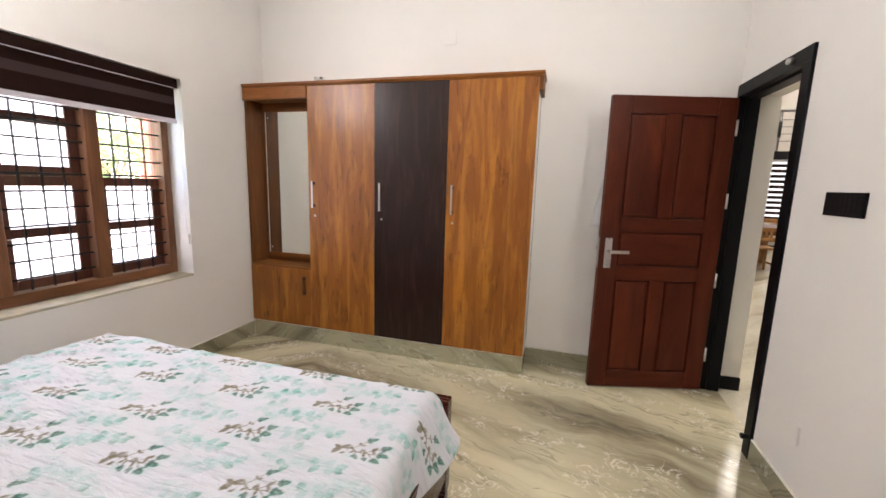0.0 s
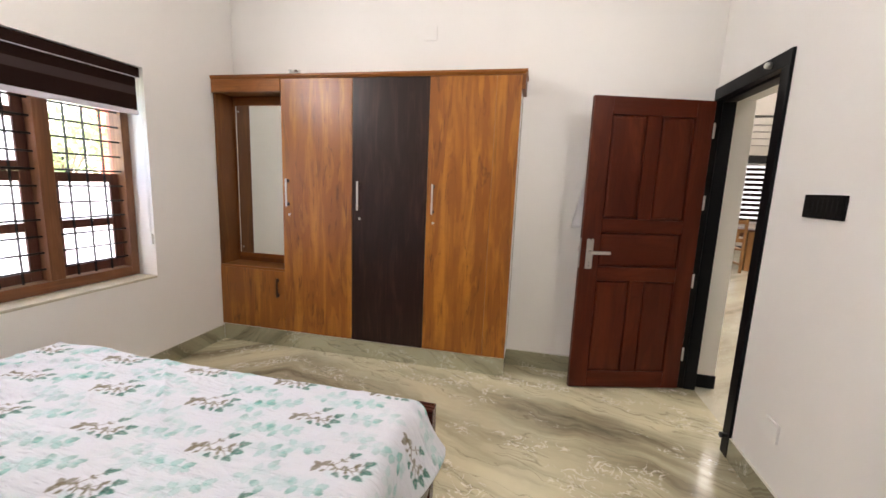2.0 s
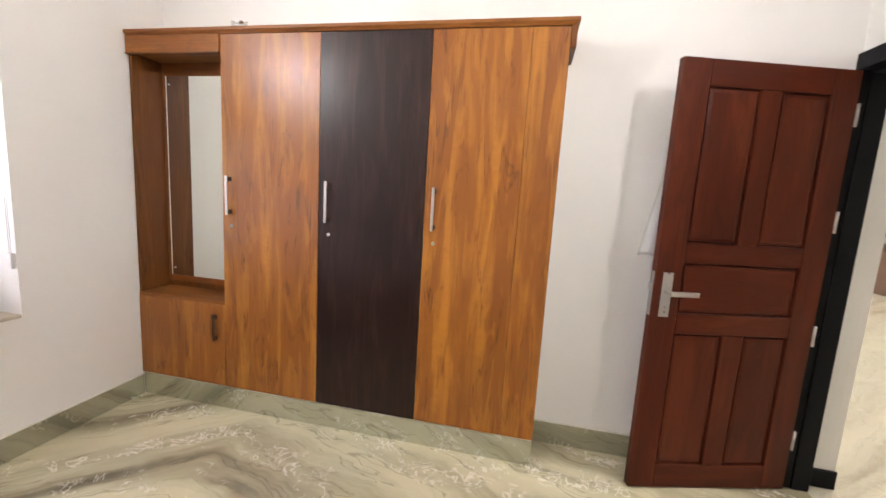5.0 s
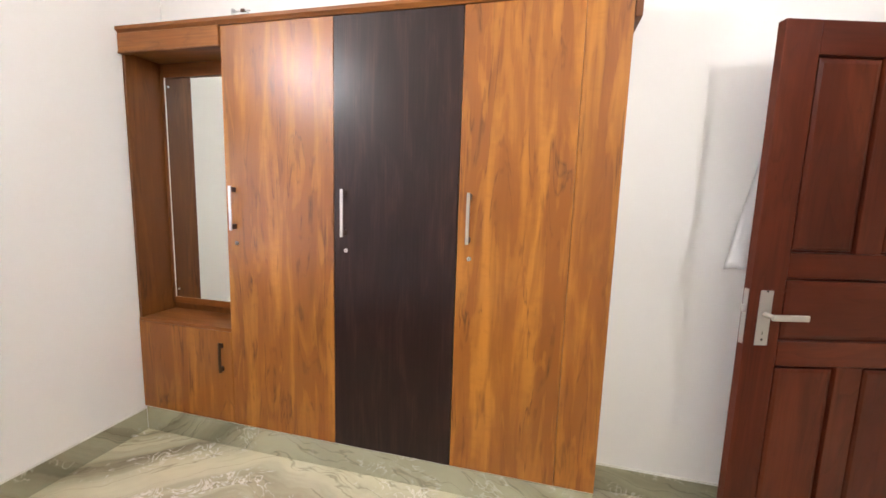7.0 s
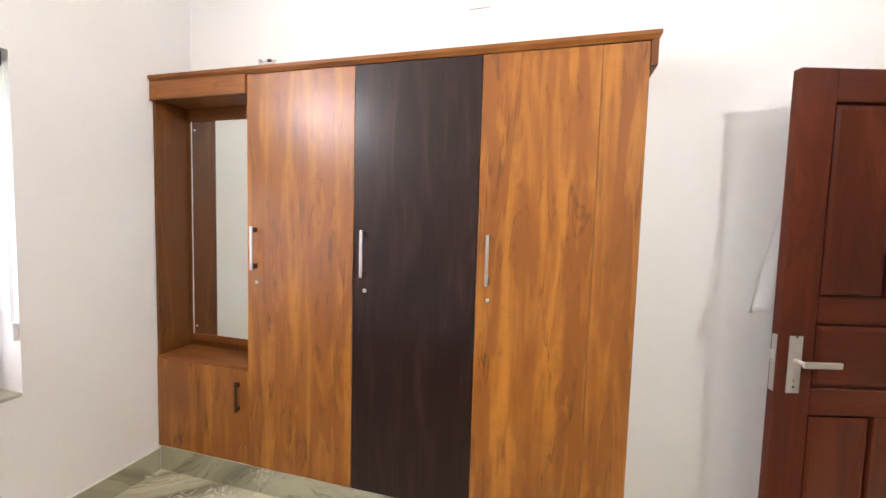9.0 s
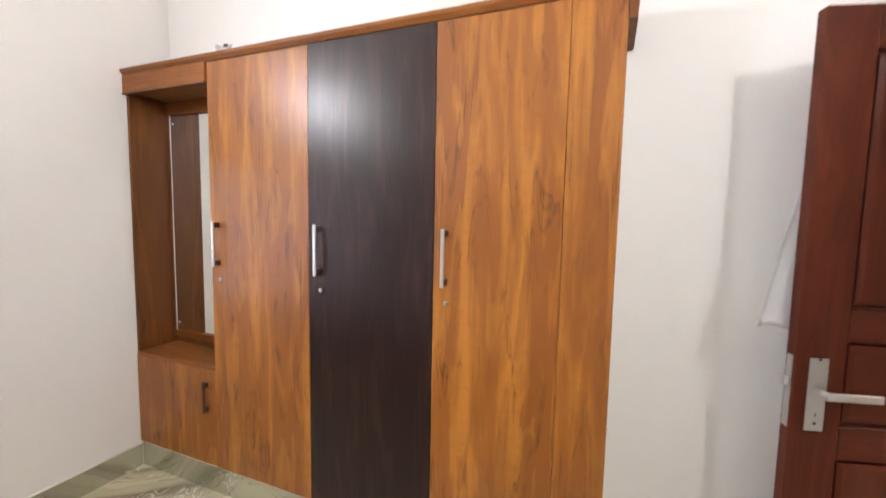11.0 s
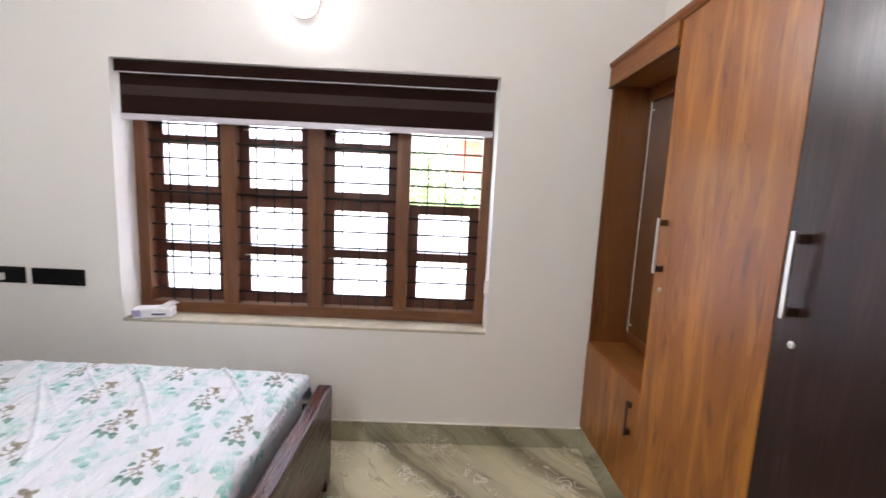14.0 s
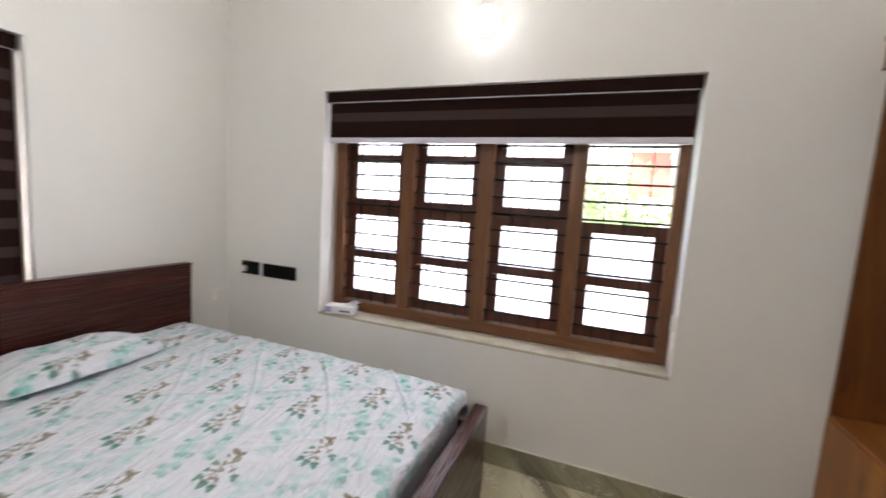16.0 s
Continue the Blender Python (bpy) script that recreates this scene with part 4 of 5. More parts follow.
def sheet_colours(s, r):
    """Print of the sheet at the cloth's own coordinates: twigs with green leaves, and washed teal blooms."""
    n = s.size
    col = np.tile(np.array([0.69, 0.70, 0.755]), (n, 1))

    def lay(cover, c):
        col[:] = col * (1 - cover[:, None]) + np.array(c) * cover[:, None]

    A, B, SC = 0.409, 0.434, 1.27
    r = r - 0.06 * s
    for ox, oy in ((0.0, 0.0), (A / 2, B / 2)):
        u0, v0 = (s - 0.19 + ox), (r - 1.815 + oy)
        ci, cj = np.floor(u0 / A + 0.5), np.floor(v0 / B + 0.5)
        px, py = (u0 - A * ci) * SC, (v0 - B * cj) * SC
        wob = 0.9 + 0.2 * np.sin(ci * 12.9 + cj * 7.3)
        # washed blooms, between the twigs
        for bx_, by_, k in ((0.17, 0.015, 1.0), (-0.155, 0.055, 0.8), (0.05, 0.105, 0.75), (-0.06, -0.105, 0.7), (0.185, -0.075, 0.45)):
            qx = (px / SC - bx_ + A / 2) % A - A / 2
            qy = (py / SC - by_ + B / 2) % B - B / 2
            hx, hy = np.floor((px / SC - bx_ + A / 2) / A) + ci, np.floor((py / SC - by_ + B / 2) / B) + cj
            rnd_ = (np.sin(hx * 12.9898 + hy * 78.233 + bx_ * 311 + ox * 57) * 43758.5453) % 1.0
            k = k * (0.35 + 0.85 * rnd_)
            ta = 0.35 * math.sin(bx_ * 40) + (rnd_ - 0.5) * 1.3
            rx, ry = qx * np.cos(ta) + qy * np.sin(ta), qy * np.cos(ta) - qx * np.sin(ta)
            lay(np.exp(-((rx + 0.01) / 0.055) ** 2 - ((ry - 0.006) / 0.026) ** 2) * 0.36 * k, (0.20, 0.61, 0.54))
            lay(stroke(rx, ry, (-0.075, -0.006), (0.05, 0.002), 0.0012, 0.0008) * 0.55 * k, (0.07, 0.27, 0.24))
            for n_, (cx, cy, L, W, an) in enumerate(((-0.034, 0.0, 0.034, 0.019, 2.3), (-0.022, -0.002, 0.036, 0.020, -1.9), (-0.004, 0.002, 0.038, 0.022, 1.0), (0.010, 0.0, 0.038, 0.021, -0.9), (0.032, 0.002, 0.036, 0.022, 0.5), (0.032, 0.0, 0.034, 0.020, -0.45))):
                own = (rnd_ * (7.3 + 3.1 * n_) + 0.37 * n_) % 1.0
                cov, vv, uu = petal(rx, ry, (cx, cy), L, W, an)
                lay(cov * np.clip((0.22 + 0.66 * own) * k * wob, 0, 1), (0.09, 0.49, 0.42))
                rim = np.clip(cov * (1 - cov) * 4, 0, 1)
                lay(rim * (0.25 + 0.5 * own) * k, (0.03, 0.26, 0.22))
                lay(cov * np.clip((own - 0.62) * 4, 0, 1) * np.clip(uu * 2.2 - 0.5, 0, 1) * 0.75 * k, (0.015, 0.20, 0.15))
        # teal bleed round the leaves
        for cx, cy in ((0.02, 0.068), (0.10, 0.03), (0.10, -0.02), (0.08, -0.055), (-0.02, -0.055)):
            lay(np.exp(-((px - cx) / 0.026) ** 2 - ((py - cy) / 0.018) ** 2) * 0.28, (0.27, 0.60, 0.54))
        # dark green leaves, lobed, with a pale heart
        for cx, cy, L, W, an in ((0.002, 0.058, 0.046, 0.017, 0.55), (0.078, 0.022, 0.044, 0.019, 0.5), (0.074, -0.012, 0.048, 0.019, 0.0), (0.064, -0.044, 0.040, 0.018, -0.4), (-0.012, -0.044, 0.032, 0.014, -0.7), (0.032, -0.046, 0.026, 0.012, -0.9)):
            for da, f in ((0.0, 1.0), (0.95, 0.55), (-0.95, 0.55)):
                cov, vv, uu = petal(px, py, (cx, cy), L * f, W * 1.2 * f, an + da)
                lay(cov * 0.97, (0.010, 0.115, 0.082))
                lay(cov * np.clip(1.4 * uu - 0.35, 0, 1) * 0.6, (0.03, 0.27, 0.20))
            cov, vv, uu = petal(px, py, (cx + 0.3 * L * math.cos(an), cy + 0.3 * L * math.sin(an)), L * 0.35, W * 0.3, an)
            lay(cov * 0.5, (0.36, 0.50, 0.45))
        # the brown twig
        brown = (0.145, 0.112, 0.042)
        for a, b, r0, r1 in (((-0.085, -0.014), (-0.038, -0.004), 0.0060, 0.0038), ((-0.038, -0.004), (-0.010, -0.022), 0.0036, 0.0030), ((-0.010, -0.022), (0.030, -0.018), 0.0030, 0.0026), ((0.030, -0.018), (0.078, -0.014), 0.0026, 0.0014),
                             ((-0.036, -0.004), (-0.012, 0.030), 0.0022, 0.0016), ((-0.012, 0.030), (0.006, 0.060), 0.0016, 0.0012), ((0.018, -0.018), (0.048, 0.008), 0.0024, 0.0018), ((0.048, 0.008), (0.082, 0.024), 0.0018, 0.0012),
                             ((0.040, -0.020), (0.068, -0.044), 0.0022, 0.0012), ((-0.012, -0.022), (-0.008, -0.046), 0.0018, 0.0012), ((0.020, -0.018), (0.034, -0.046), 0.0018, 0.0010), ((-0.05, -0.008), (-0.052, -0.044), 0.0018, 0.0010)):
            lay(stroke(px, py, a, b, r0, r1), brown)
        for cx, cy, L, W, an in ((-0.082, -0.012, 0.036, 0.016, 2.7), (-0.084, -0.012, 0.046, 0.021, 4.4), (-0.080, -0.010, 0.040, 0.018, 0.75), (-0.078, -0.012, 0.028, 0.014, 3.6), (-0.050, -0.036, 0.024, 0.010, 3.9), (-0.046, -0.008, 0.020, 0.009, 1.4),
                                 (-0.012, 0.026, 0.022, 0.008, 0.2), (-0.014, 0.028, 0.018, 0.008, 2.3), (0.004, -0.018, 0.024, 0.009, 1.4), (0.020, -0.016, 0.022, 0.009, 1.9), (0.044, 0.006, 0.030, 0.013, 0.9), (0.046, 0.004, 0.022, 0.010, -0.6),
                                 (-0.020, -0.018, 0.022, 0.010, -2.2), (0.022, -0.022, 0.024, 0.010, -1.2), (0.056, -0.016, 0.018, 0.009, 1.1)):
            lay(petal(px, py, (cx, cy), L, W * 1.2, an)[0] * 0.93, (0.125, 0.098, 0.034))
    return col


def fold_profile(n, lo, hi, drop_lo, drop_hi, rad):
    """Cloth running over a slab from lo to hi with rounded edges and hanging ends: arc length, place and drop."""
    arc = rad * math.pi / 2
    total = drop_lo + drop_hi + 2 * arc + (hi - lo - 2 * rad)
    s = np.linspace(0, total, n)
    pos, drop = np.empty(n), np.empty(n)
    for i, q in enumerate(s):
        if q < drop_lo:
            pos[i], drop[i] = lo, rad + drop_lo - q
        elif q < drop_lo + arc:
            a = (q - drop_lo) / rad
            pos[i], drop[i] = lo + rad - rad * math.cos(a), rad - rad * math.sin(a)
        elif q < total - drop_hi - arc:
            pos[i], drop[i] = lo + rad + q - drop_lo - arc, 0.0
        elif q < total - drop_hi:
            a = (q - (total - drop_hi - arc)) / rad
            pos[i], drop[i] = hi - rad + rad * math.sin(a), rad - rad * math.cos(a)
        else:
            pos[i], drop[i] = hi, rad + q - (total - drop_hi)
    return s, pos, drop


def printed_cloth(name, n1, n2, xs, ys, top, lift, thing_, label, seed):
    s1, p1, d1_ = fold_profile(n1, *xs)
    s2, p2, d2_ = fold_profile(n2, *ys)
    P1, P2 = np.meshgrid(p1, p2, indexing="ij")
    D1, D2 = np.meshgrid(d1_, d2_, indexing="ij")
    S1, S2 = np.meshgrid(s1 - s1[np.argmin(np.abs(p1 - 0.0))], s2 - s2[np.argmin(np.abs(p2 - 1.15))] + 1.15, indexing="ij")
    Z = top - np.maximum(D1, D2) - 0.35 * np.minimum(D1, D2)
    flat = np.clip(1 - np.maximum(D1, D2) / 0.05, 0, 1)
    W = np.zeros_like(Z)
    for a, b, f, k in ((0.8, 1.6, 9, 0.0016), (-1.1, 1.3, 13, 0.0012), (0.3, 2.0, 21, 0.0009), (1.7, 0.4, 17, 0.0008)):
        W += k * np.sin((a * S1 + b * S2) * f + 2.0 * np.sin(3.1 * S1 - 1.7 * S2 + seed) + seed)
    ridge = np.abs(np.sin((0.55 * S1 + 1.0 * S2) * 7 + 1.6 * np.sin(2.3 * S1 + seed)))
    W += 0.003 * np.exp(-(ridge / 0.14) ** 2) * (0.5 + 0.5 * np.sin(2.9 * S1 + 1.1 * S2))
    ridge = np.abs(np.sin((-0.25 * S1 + 1.0 * S2) * 15 + 2.2 * np.sin(1.9 * S1 + 0.8 * S2 + seed)))
    W += 0.0035 * np.exp(-(ridge / 0.13) ** 2) * np.clip(0.3 - S1 + 0.5 * np.sin(5 * S1 + 3 * S2), 0, 1)
    ridge = np.abs(np.sin((0.9 * S1 + 0.5 * S2) * 11 + 1.4 * np.sin(3.3 * S2 + seed)))
    W += 0.003 * np.exp(-(ridge / 0.12) ** 2) * (0.5 + 0.5 * np.sin(4.1 * S2 - 2.0 * S1))
    west = np.clip(0.45 - 0.75 * S1, 0, 1)
    for a, b, f, w, k, ph in ((0.62, -1.0, 8.5, 0.075, 0.0085, 0.0), (0.38, -1.0, 13.0, 0.10, 0.0055, 1.9), (0.95, -0.8, 19.0, 0.13, 0.0034, 4.1), (-0.9, -0.55, 7.0, 0.07, 0.0055, 2.7)):
        ridge = np.abs(np.sin((a * S1 + b * S2) * f + 0.8 * np.sin(2.1 * S1 + 1.3 * S2 + ph + seed) + ph))
        W += k * np.exp(-(ridge / w) ** 2) * west * np.clip(0.45 + 0.8 * np.sin(3.7 * S1 + 2.6 * S2 + 2 * ph), 0, 1)
    Z = Z + 1.5 * W * (0.35 + 0.65 * flat) + lift(P1, P2)
    hang = np.clip(D1 / 0.2, 0, 1)
    side = np.sign(P1 - p1.mean())
    P1 = P1 + side * hang * (0.016 * np.sin(S2 * 17 + 1.3 * np.sin(S2 * 5)) + 0.02 + 0.02 * hang + 0.05 * np.clip((S2 - 1.75) / 0.3, 0, 1) * hang)
    Z = Z + hang * 0.02 * np.sin(S2 * 6 + 0.7)
    co = np.stack([P1.ravel(), P2.ravel(), Z.ravel()], 1)
    idx = np.arange(n1 * n2).reshape(n1, n2)
    q = np.stack([idx[:-1, :-1], idx[1:, :-1], idx[1:, 1:], idx[:-1, 1:]], -1).reshape(-1, 4)
    me = bpy.data.meshes.new(name)
    me.vertices.add(len(co))
    me.vertices.foreach_set("co", co.ravel())
    me.loops.add(q.size)
    me.loops.foreach_set("vertex_index", q.ravel())
    me.polygons.add(len(q))
    me.polygons.foreach_set("loop_start", np.arange(0, q.size, 4))
    me.polygons.foreach_set("use_smooth", np.ones(len(q), bool))
    me.update(calc_edges=True)
    c = np.ones((len(co), 4), np.float32)
    c[:, :3] = sheet_colours(S1.ravel(), S2.ravel())
    ca = me.color_attributes.new("print", "FLOAT_COLOR", "POINT")
    ca.data.foreach_set("color", c.ravel())
    me.materials.append(CLOTH)
    ob = new("cloth", me)
    ob.parent = thing_
    return tagged(ob, label)


def crown_lift(x, y):
    """The mattress is a little fuller on the window side."""
    return 0.020 * np.clip((0.2 - x) / 0.8, 0, 1) * (0.35 + 0.65 * np.clip((2.0 - y) / 0.5, 0, 1))


# cloth x runs from the bed's middle line, y in room metres
sh = thing("bed_sheet", "white cotton bed sheet printed with brown twigs and teal flowers", "bed sheet", (-1.341, 0.0, 0.0))
printed_cloth("cloth", 520, 470, (-0.930, 0.930, 0.16, 0.16, 0.055), (0.18, 2.090, 0.02, 0.03, 0.045), 0.597, crown_lift, sh, "", 0.0)


def pillow(at, rz, seed):
    t = thing("pillow", "flat pillow in the same twig and teal flower print", "pillow", at, rz, "pillows at the headboard")
    n1, n2 = 110, 76
    u, v = np.meshgrid(np.linspace(-1, 1, n1), np.linspace(-1, 1, n2), indexing="ij")
    bulge = (np.clip(1 - np.abs(u) ** 3.2, 0, 1) * np.clip(1 - np.abs(v) ** 2.8, 0, 1)) ** 0.55
    X = 0.33 * u * (1 - 0.05 * v * v)
    Y = 0.21 * v * (1 - 0.06 * u * u)
    wr = 0.004 * np.sin(u * 9 + v * 4 + seed) + 0.003 * np.sin(v * 13 - u * 5)
    quads, cos, cols = [], [], []
    for sgn in (1, -1):
        Zp = 0.030 + (0.080 if sgn > 0 else -0.028) * bulge + sgn * wr * bulge
        base = len(cos) and len(cos[0])
        cos.append(np.stack([X.ravel(), Y.ravel(), np.maximum(Zp.ravel(), 0.002)], 1))
        idx = np.arange(n1 * n2).reshape(n1, n2) + base
        f = np.stack([idx[:-1, :-1], idx[1:, :-1], idx[1:, 1:], idx[:-1, 1:]], -1).reshape(-1, 4)
        quads.append(f if sgn > 0 else f[:, ::-1])
        cols.append(sheet_colours(X.ravel() + 0.1 * seed, Y.ravel() + 0.37 * seed))
    co, q = np.concatenate(cos), np.concatenate(quads)
    me = bpy.data.meshes.new("pillow")
    me.vertices.add(len(co))
    me.vertices.foreach_set("co", co.ravel())
    me.loops.add(q.size)
    me.loops.foreach_set("vertex_index", q.ravel())
    me.polygons.add(len(q))
    me.polygons.foreach_set("loop_start", np.arange(0, q.size, 4))
    me.polygons.foreach_set("use_smooth", np.ones(len(q), bool))
    me.update(calc_edges=True)
    c = np.ones((len(co), 4), np.float32)
    c[:, :3] = np.concatenate(cols)
    me.color_attributes.new("print", "FLOAT_COLOR", "POINT").data.foreach_set("color", c.ravel())
    me.materials.append(CLOTH)
    ob = new("cushion", me)
    ob.parent = t


pillow((-1.55, 0.412, 0.606), 3, 1.0)
pillow((-0.84, 0.415, 0.598), -3, 2.3)


# ---- hall beyond the doorway ----
structure("wall_hall_north", bx(1.35, 8.3, 13.0, 13.2, 0, 5.6), CREAM, "cream painted far wall of the hall", "wall")
structure("wall_hall_east", bx(7.3, 7.5, -1.5, 13.0, 0, 5.6), CREAM, "cream painted wall behind the stairs", "wall")
structure("wall_hall_south", bx(1.35, 7.3, -1.7, -1.5, 0, 5.6), CREAM, "cream painted near wall of the hall", "wall")
structure("wall_hall_west", bx(1.15, 1.35, 4.3, 13.0, 0, 5.6), CREAM, "cream painted side wall of the hall", "wall")
structure("wall_hall_upper", bx(1.15, 1.35, -1.5, 4.3, 3.2, 5.6), CREAM, "cream painted upper wall of the hall", "wall")
structure("wall_hall_end", bx(1.15, 1.35, -1.5, -0.2, 0, 3.2), CREAM, "cream painted end wall of the hall", "wall")
structure("ceiling_hall", bx(1.15, 8.3, -1.7, 13.2, 5.6, 5.75), CEIL, "white painted double-height hall ceiling", "ceiling")
# unseen glowing panels, added to light the hall from above
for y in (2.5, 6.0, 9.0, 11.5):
    lt = thing("hall_fill_panel", "square white glowing panel, added unseen on the hall ceiling", "ceiling light", (4.2, y, 5.6), 0, "hall ceiling lights")
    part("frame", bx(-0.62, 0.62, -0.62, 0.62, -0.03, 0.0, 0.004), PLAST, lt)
    part("diffuser", bx(-0.58, 0.58, -0.58, 0.58, -0.034, -0.0305), HALLFILL, lt, "glowing diffuser")

# staircase along the east side, rising to the north
st = thing("staircase", "black granite staircase with steel railing and cupboards under it", "staircase", (6.05, 8.2, 0.0))
RISE, GO, NST = 0.17, 0.30, 14
for i in range(NST):
    y = i * GO
    z = (i + 1) * RISE
    part("tread", bx(-0.03, 1.24, y - 0.03, y + GO, z - 0.04, z, 0.004), STAIRB, st)
    part("riser", bx(0.0, 1.24, y, y + 0.02, z - RISE, z - 0.041), STAIRB, st)
    part("stringer_step", bx(-0.012, 0.03, y, y + GO, z - 0.30 if i else 0.0, z - 0.041), STAIRB, st)
part("landing", bx(-0.05, 1.24, NST * GO - 0.03, 4.79, NST * RISE - 0.16, NST * RISE + 0.01, 0.004), STAIRB, st, "black granite landing edge")
for i in range(0, NST + 1, 2):
    y, z = i * GO + 0.1, (i + 0.5) * RISE if i < NST else NST * RISE
    pst = part("railing_post", rod(bmesh.new(), (0.05, y, z), (0.05, y, z + 0.92), 0.022, 10), RAILM, st)
    part("post_collar", rod(bmesh.new(), (0.05, y, z + 0.30), (0.05, y, z + 0.62), 0.034, 10), BLACKM, pst)
y1, z1 = NST * GO + 0.1, NST * RISE
for off, r in ((0.92, 0.028), (0.72, 0.009), (0.56, 0.009), (0.40, 0.009), (0.24, 0.009)):
    part("handrail" if r > 0.02 else "rail_bar", rod(bmesh.new(), (0.05, 0.1, 0.085 + off), (0.05, y1, z1 + off), r, 8), RAILM, st)
    part("handrail" if r > 0.02 else "rail_bar", rod(bmesh.new(), (0.05, y1, z1 + off), (0.05, 4.7, z1 + off), r, 8), RAILM, st)
for k, (a, b_, mat_) in enumerate(((0.7, 1.3, WHITEL), (1.32, 1.8, WHITEL), (1.82, 2.68, BROWNL), (2.7, 3.2, WHITEL), (3.22, 3.85, BROWNL))):
    h = (a / GO) * RISE - 0.24
    cbd = thing("stair_cupboard", "white gloss cupboard under the stairs" if mat_ is WHITEL else "taupe laminate panel under the stairs", "cupboard", (6.07, 8.2 + a, 0.0), 0, "cupboards under the stairs")
    part("carcass", bx(0.02, 0.9, 0.0, b_ - a, 0.0, h), mat_, cbd)
    part("door", bx(0.0, 0.019, 0.003, b_ - a - 0.003, 0.06, h - 0.003, 0.002), mat_, cbd)
    part("step_top", bx(0.0, 0.9, (b_ - a) * 0.5, b_ - a, h + 0.0005, h + 0.13), mat_, cbd)
    if mat_ is WHITEL:
        part("handle", bx(-0.02, 0.0, 0.05, 0.062, h * 0.6, h * 0.6 + 0.14, 0.002), STEELB, cbd)
sf = thing("glow_shelf_unit", "taupe shelf niche with pink-white glowing reflection strips under the stairs", "shelf", (6.12, 12.06, 0.0))
part("back", bx(0.40, 0.43, 0.0, 0.75, 0.0, 2.05), BROWNL, sf)
part("bench", bx(0.0, 0.399, 0.0, 0.75, 0.12, 0.78, 0.003), BROWNL, sf)
# glowing shelf edges in place of the blind's mirrored stripes
for z in (1.05, 1.25, 1.45, 1.65):
    part("shelf", bx(0.2, 0.399, 0.0, 0.45, z, z + 0.02), BROWNL, sf)
    part("reflection_strip", bx(0.19, 0.199, 0.02, 0.43, z + 0.002, z + 0.018), STRIPGLOW, sf, "glowing strip")
gl_ = thing("gallery", "upper gallery with a black granite edge and steel railing", "gallery", (4.75, 12.05, 2.24))
part("slab", bx(-1.3, 1.24, 0.05, 0.94, 0.0, 0.14), CREAM, gl_, "cream painted slab")
part("edge", bx(-1.3, 1.24, 0.0, 0.0495, -0.02, 0.17, 0.004), STAIRB, gl_, "black granite edge")
for x in (-1.2, -0.6, 0.0, 0.6, 1.2):
    pst = part("railing_post", rod(bmesh.new(), (x, 0.025, 0.17), (x, 0.025, 1.08), 0.022, 10), RAILM, gl_)
    part("post_collar", rod(bmesh.new(), (x, 0.025, 0.48), (x, 0.025, 0.84), 0.034, 10), BLACKM, pst)
for off, r in ((1.08, 0.028), (0.88, 0.009), (0.72, 0.009), (0.56, 0.009), (0.40, 0.009)):
    part("handrail" if r > 0.02 else "rail_bar", rod(bmesh.new(), (-1.3, 0.025, off), (1.24, 0.025, off), r, 8), RAILM, gl_)
# emissive bars imitate the striped hall blind mirrored in the taupe panel
for z in (0.98, 1.08, 1.18, 1.28, 1.42, 1.52):
    sl = thing("reflection_strip", "slim pink-white glowing strip for the blind's reflection on the taupe panel", "strip light", (6.069, 11.50, z), 0, "strip lights under the stairs")
    part("strip", bx(-0.012, 0.0, 0.0, 0.40, 0.0, 0.022, 0.002), STRIPGLOW, sl)
tp = thing("tall_cabinet", "tall taupe laminate cabinet on a black plinth beside the hall window", "cabinet", (5.97, 12.82, 0.0))
part("body", bx(0.02, 1.33, 0.02, 0.17, 0.10, 2.20), BROWNL, tp)
part("plinth", bx(0.03, 1.33, 0.03, 0.17, 0.0, 0.0995), STAIRB, tp, "black plinth")
for x0_, x1_ in ((0.0, 0.62), (0.624, 1.32)):
    part("door", bx(x0_, x1_, 0.0, 0.0195, 0.10, 2.20, 0.002), BROWNL, tp)
switch_plate("switch_plate", "small black switch plate on the taupe cabinet", 0.11, 0.09, (6.22, 12.8195, 1.32), 0, GLOSSB, 2, GREYB)
structure("baseboard", bx(1.36, 5.945, 12.985, 12.9995, 0, 0.10, 0.003), BLACKP, "black skirting along the far hall wall", "skirting")
nw = part("newel_post", rod(bmesh.new(), (1.06, 0.03, 0.171), (1.06, 0.03, 1.05), 0.055, 16), RAILM, gl_, "thick steel newel post with a black cap")
part("newel_cap", lathe(bmesh.new(), [(0.07, 1.051), (0.075, 1.07), (0.075, 1.13), (0.05, 1.17), (0.055, 1.20), (0.03, 1.215)], 16, "z", (1.06, 0.03, 0.0)), BLACKM, nw)
part("newel_collar", lathe(bmesh.new(), [(0.057, 0.82), (0.072, 0.83), (0.072, 0.90), (0.057, 0.91)], 16, "z", (1.06, 0.03, 0.0)), BLACKM, nw)
mat_r = thing("floor_mat", "flat red mat on the hall floor", "mat", (5.75, 12.2, 0.0))
part("pile", bx(-0.28, 0.36, -0.22, 0.45, 0.0, 0.012, 0.003), REDMAT, mat_r)

# hall window with a striped blind
hw = tagged(thing("window_3", "white framed hall window with a striped zebra blind let down", "window", (5.30, 12.97, 0.72)), kind="structure")
part("frame", bx(-0.66, -0.59, -0.02, 0.028, 0, 1.56), WHITEL, hw)
part("frame", bx(0.59, 0.64, -0.02, 0.028, 0, 1.56), WHITEL, hw)
part("frame", bx(-0.59, 0.59, -0.02, 0.028, 1.50, 1.56), WHITEL, hw)
part("frame", bx(-0.59, 0.59, -0.02, 0.028, 0, 0.05), WHITEL, hw)
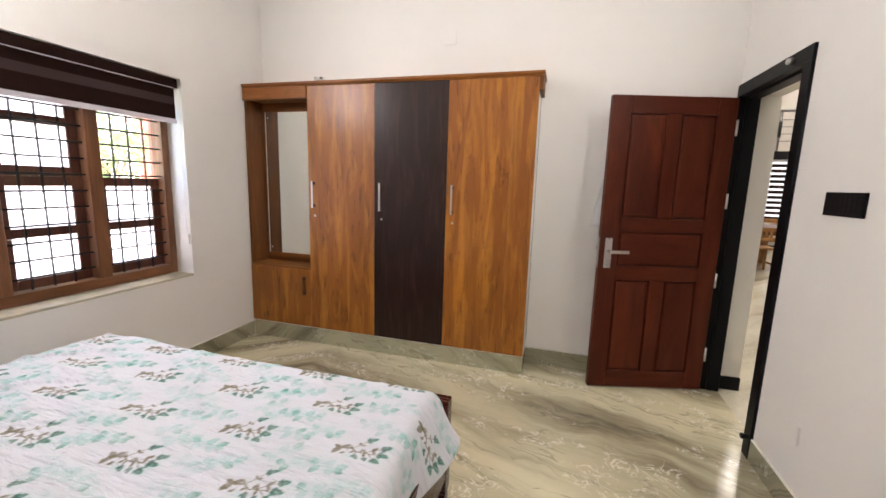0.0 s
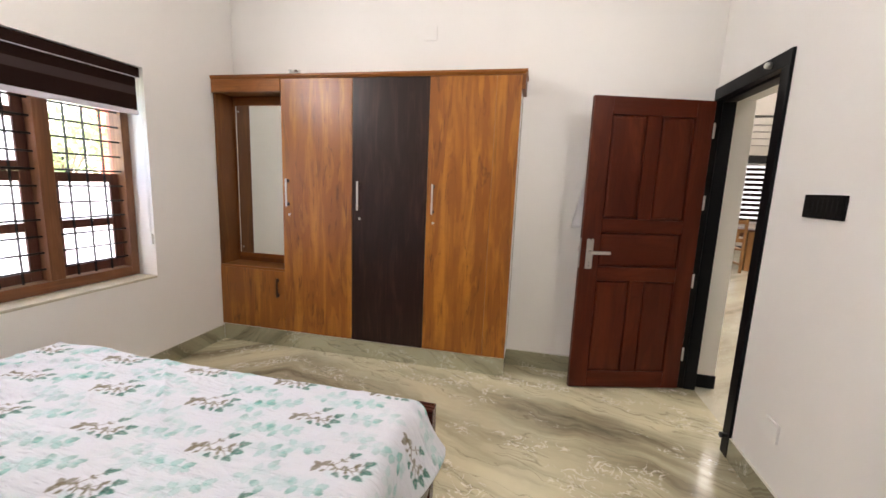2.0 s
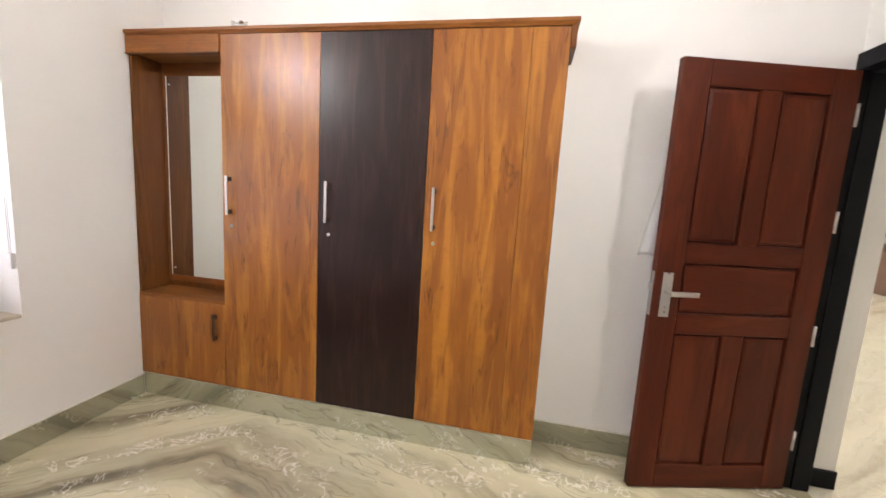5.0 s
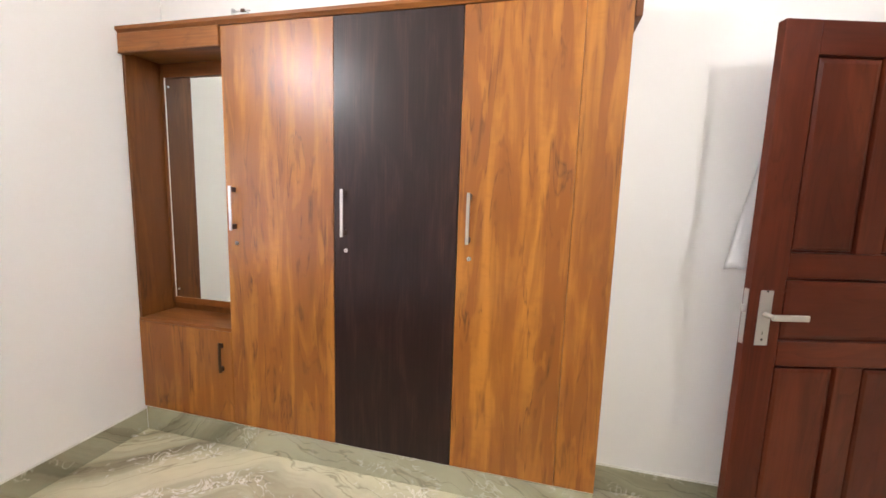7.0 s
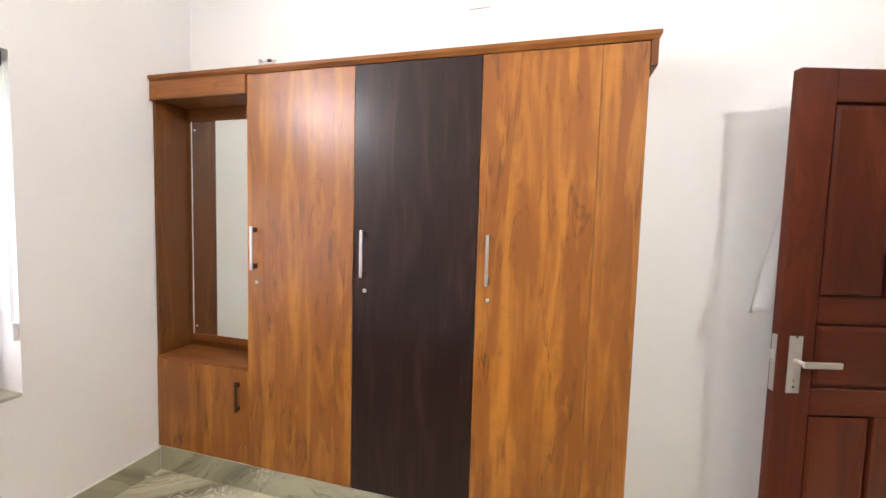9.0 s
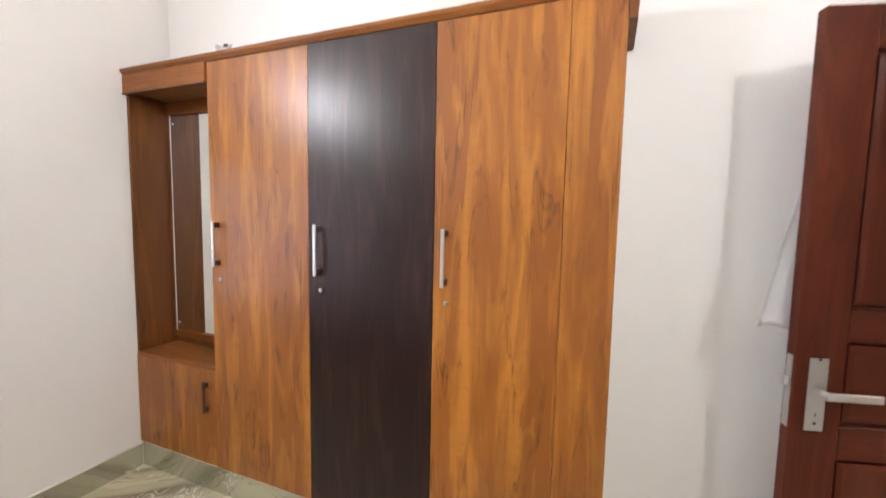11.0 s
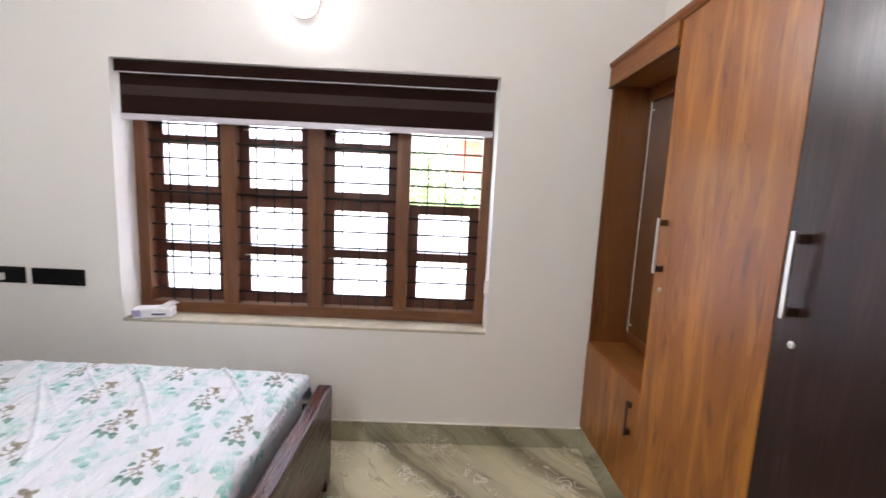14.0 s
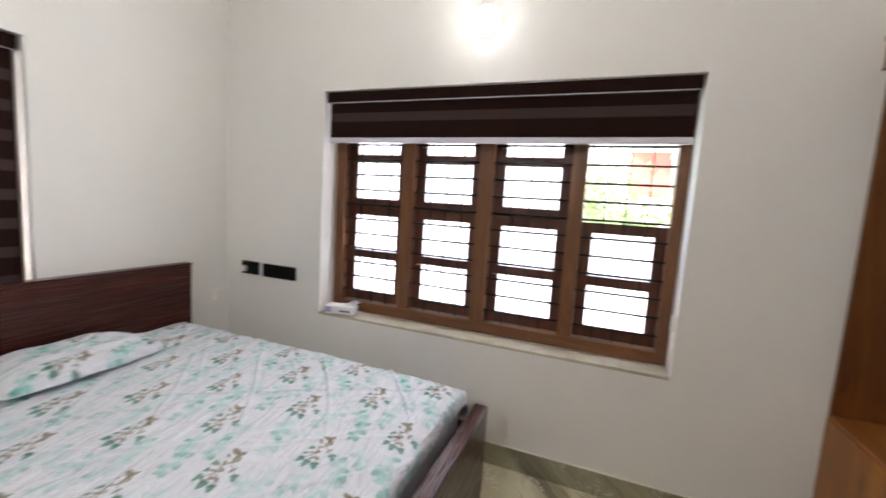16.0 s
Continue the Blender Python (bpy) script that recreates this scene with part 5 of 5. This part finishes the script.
DAYG, nt, p = nodes_of("daylit_hall_glass")
p.inputs["Base Color"].default_value = (0.8, 0.8, 0.82, 1)
p.inputs["Emission Color"].default_value = (1, 0.95, 0.97, 1)
p.inputs["Emission Strength"].default_value = 0.085
part("pane", bx(-0.59, 0.59, 0.004, 0.010, 0.05, 1.50), DAYG, hw, "daylit pale glass")
for i in range(11):
    part("blind_band", bx(-0.61, 0.61, -0.030, -0.026, 0.05 + i * 0.132, 0.05 + i * 0.132 + 0.080), BLIND, hw)


def dining_chair(at, rz):
    t = thing("dining_chair", "teak dining chair with a slatted back beside the table", "chair", at, rz, "chairs round the dining table")
    part("seat", bx(-0.22, 0.22, -0.22, 0.22, 0.43, 0.465, 0.008), CHAIRW, t)
    for x in (-0.20, 0.20):
        part("leg", bx(x - 0.022, x + 0.022, 0.17, 0.215, 0.0, 0.429, 0.003), CHAIRW, t)
        part("leg", bx(x - 0.022, x + 0.022, -0.235, -0.19, 0.0, 1.0, 0.003), CHAIRW, t)
        part("stretcher", bx(x - 0.012, x + 0.012, -0.19, 0.17, 0.14, 0.18), CHAIRW, t)
    for z in (0.58, 0.76, 0.92):
        part("back_rail", bx(-0.178, 0.178, -0.23, -0.20, z, z + 0.07, 0.004), CHAIRW, t)
    for x in (-0.08, 0.0, 0.08):
        part("back_slat", bx(x - 0.02, x + 0.02, -0.222, -0.208, 0.651, 0.759), CHAIRW, t)
    return t


dining_chair((3.58, 9.35, 0), 0)
dining_chair((2.95, 9.35, 0), 0)
dining_chair((2.15, 10.05, 0), -90)
tbl = thing("dining_table", "dark wood dining table on thick square legs in the hall", "table", (3.31, 9.96, 0.0))
part("tabletop", bx(-0.86, 0.86, -0.55, 0.55, 0.76, 0.80, 0.006), TABLEW, tbl)
for x in (-0.82, 0.67):
    for y in (-0.51, 0.36):
        part("leg", bx(x, x + 0.15, y, y + 0.15, 0, 0.759, 0.004), CHAIRW, tbl, "teak square leg")
part("apron", bx(-0.66, 0.66, -0.48, -0.455, 0.66, 0.759), TABLEW, tbl)


# ---- outside the window ----
structure("ground", bx(-400, 400, -400, 400, -0.6, -0.45), GROUND, "garden soil and grass reaching the horizon", "ground")
structure("pavement", bx(-5.4, XO - 0.05, -6, 12, -0.449, -0.40), PAVE, "pale sunlit yard paving", "pavement")


def tree(at, h, seed, crown_r):
    rnd = random.Random(seed)
    t = thing("tree", "leafy green garden tree", "tree", at, 0, "garden trees")
    b = bmesh.new()
    rod(b, (0, 0, 0), (0.08, 0.05, h * 0.55), 0.11, 10, 0.07)
    tips = []
    for i in range(8):
        a = i * 0.8 + rnd.random()
        e = Vector((math.cos(a) * crown_r * 0.6, math.sin(a) * crown_r * 0.6, h * (0.65 + 0.3 * rnd.random())))
        rod(b, (0.07, 0.04, h * (0.35 + 0.02 * i)), e, 0.045, 7, 0.012)
        tips.append(e)
    part("trunk", b, BARK, t)
    b = bmesh.new()
    for i in range(1100):
        c = rnd.choice(tips) + Vector([rnd.gauss(0, crown_r * 0.30) for _ in range(3)])
        d = Vector([rnd.gauss(0, 1) for _ in range(3)]).normalized()
        e = d.orthogonal().normalized()
        L, W = 0.10 + 0.07 * rnd.random(), 0.035 + 0.02 * rnd.random()
        f = d.cross(e)
        pts = (c, c + d * L * 0.5 + e * W, c + d * L - f * 0.02, c + d * L * 0.5 - e * W)
        b.faces.new([b.verts.new(q_) for q_ in pts])
    tagged(part("crown", b, LEAF, t), kind="stuff")


tree((-9.6, 1.95, -0.46), 3.0, 3, 1.15)
tree((-10.5, 7.6, -0.46), 3.0, 5, 1.3)
tree((-7.6, 2.9, -0.46), 1.9, 8, 0.8)
tree((-9.0, -1.2, -0.46), 4.2, 11, 1.7)
hs = thing("neighbour_house", "pale neighbouring house with a red wing and clay roof", "house", (-15.0, 4.8, -0.45))
wl = part("wall", bx(-3.0, 3.0, -4.0, 5.0, 0, 4.6), HOUSEW, hs)
part("wing", bx(-1.0, 3.4, 5.001, 9.0, 0, 4.2), SALMON, hs, "salmon red painted wing")
part("roof", box(bmesh.new(), -3.5, 3.6, -4.6, 9.4, 4.6, 4.85, 0.05), ROOFT, hs)
sd = part("shutter", bx(3.0, 3.08, -1.7, -0.75, 2.45, 3.5), SALMON, hs, "red painted window shutter")
part("slat", bx(3.081, 3.09, -1.55, -1.0, 3.35, 3.42), ROOFT, sd)
part("sunshade", bx(3.0, 3.5, -1.9, -0.4, 3.95, 4.05, 0.01), ROOFT, hs, "clay-coloured sunshade slab")
for y in (1.2, 3.6):
    wn_ = part("window", bx(3.0, 3.06, y - 0.6, y + 0.6, 1.0, 2.3), HOUSEW, hs, "white framed window")
    part("pane", bx(3.061, 3.07, y - 0.5, y + 0.5, 1.1, 2.2), BLACKP, wn_)
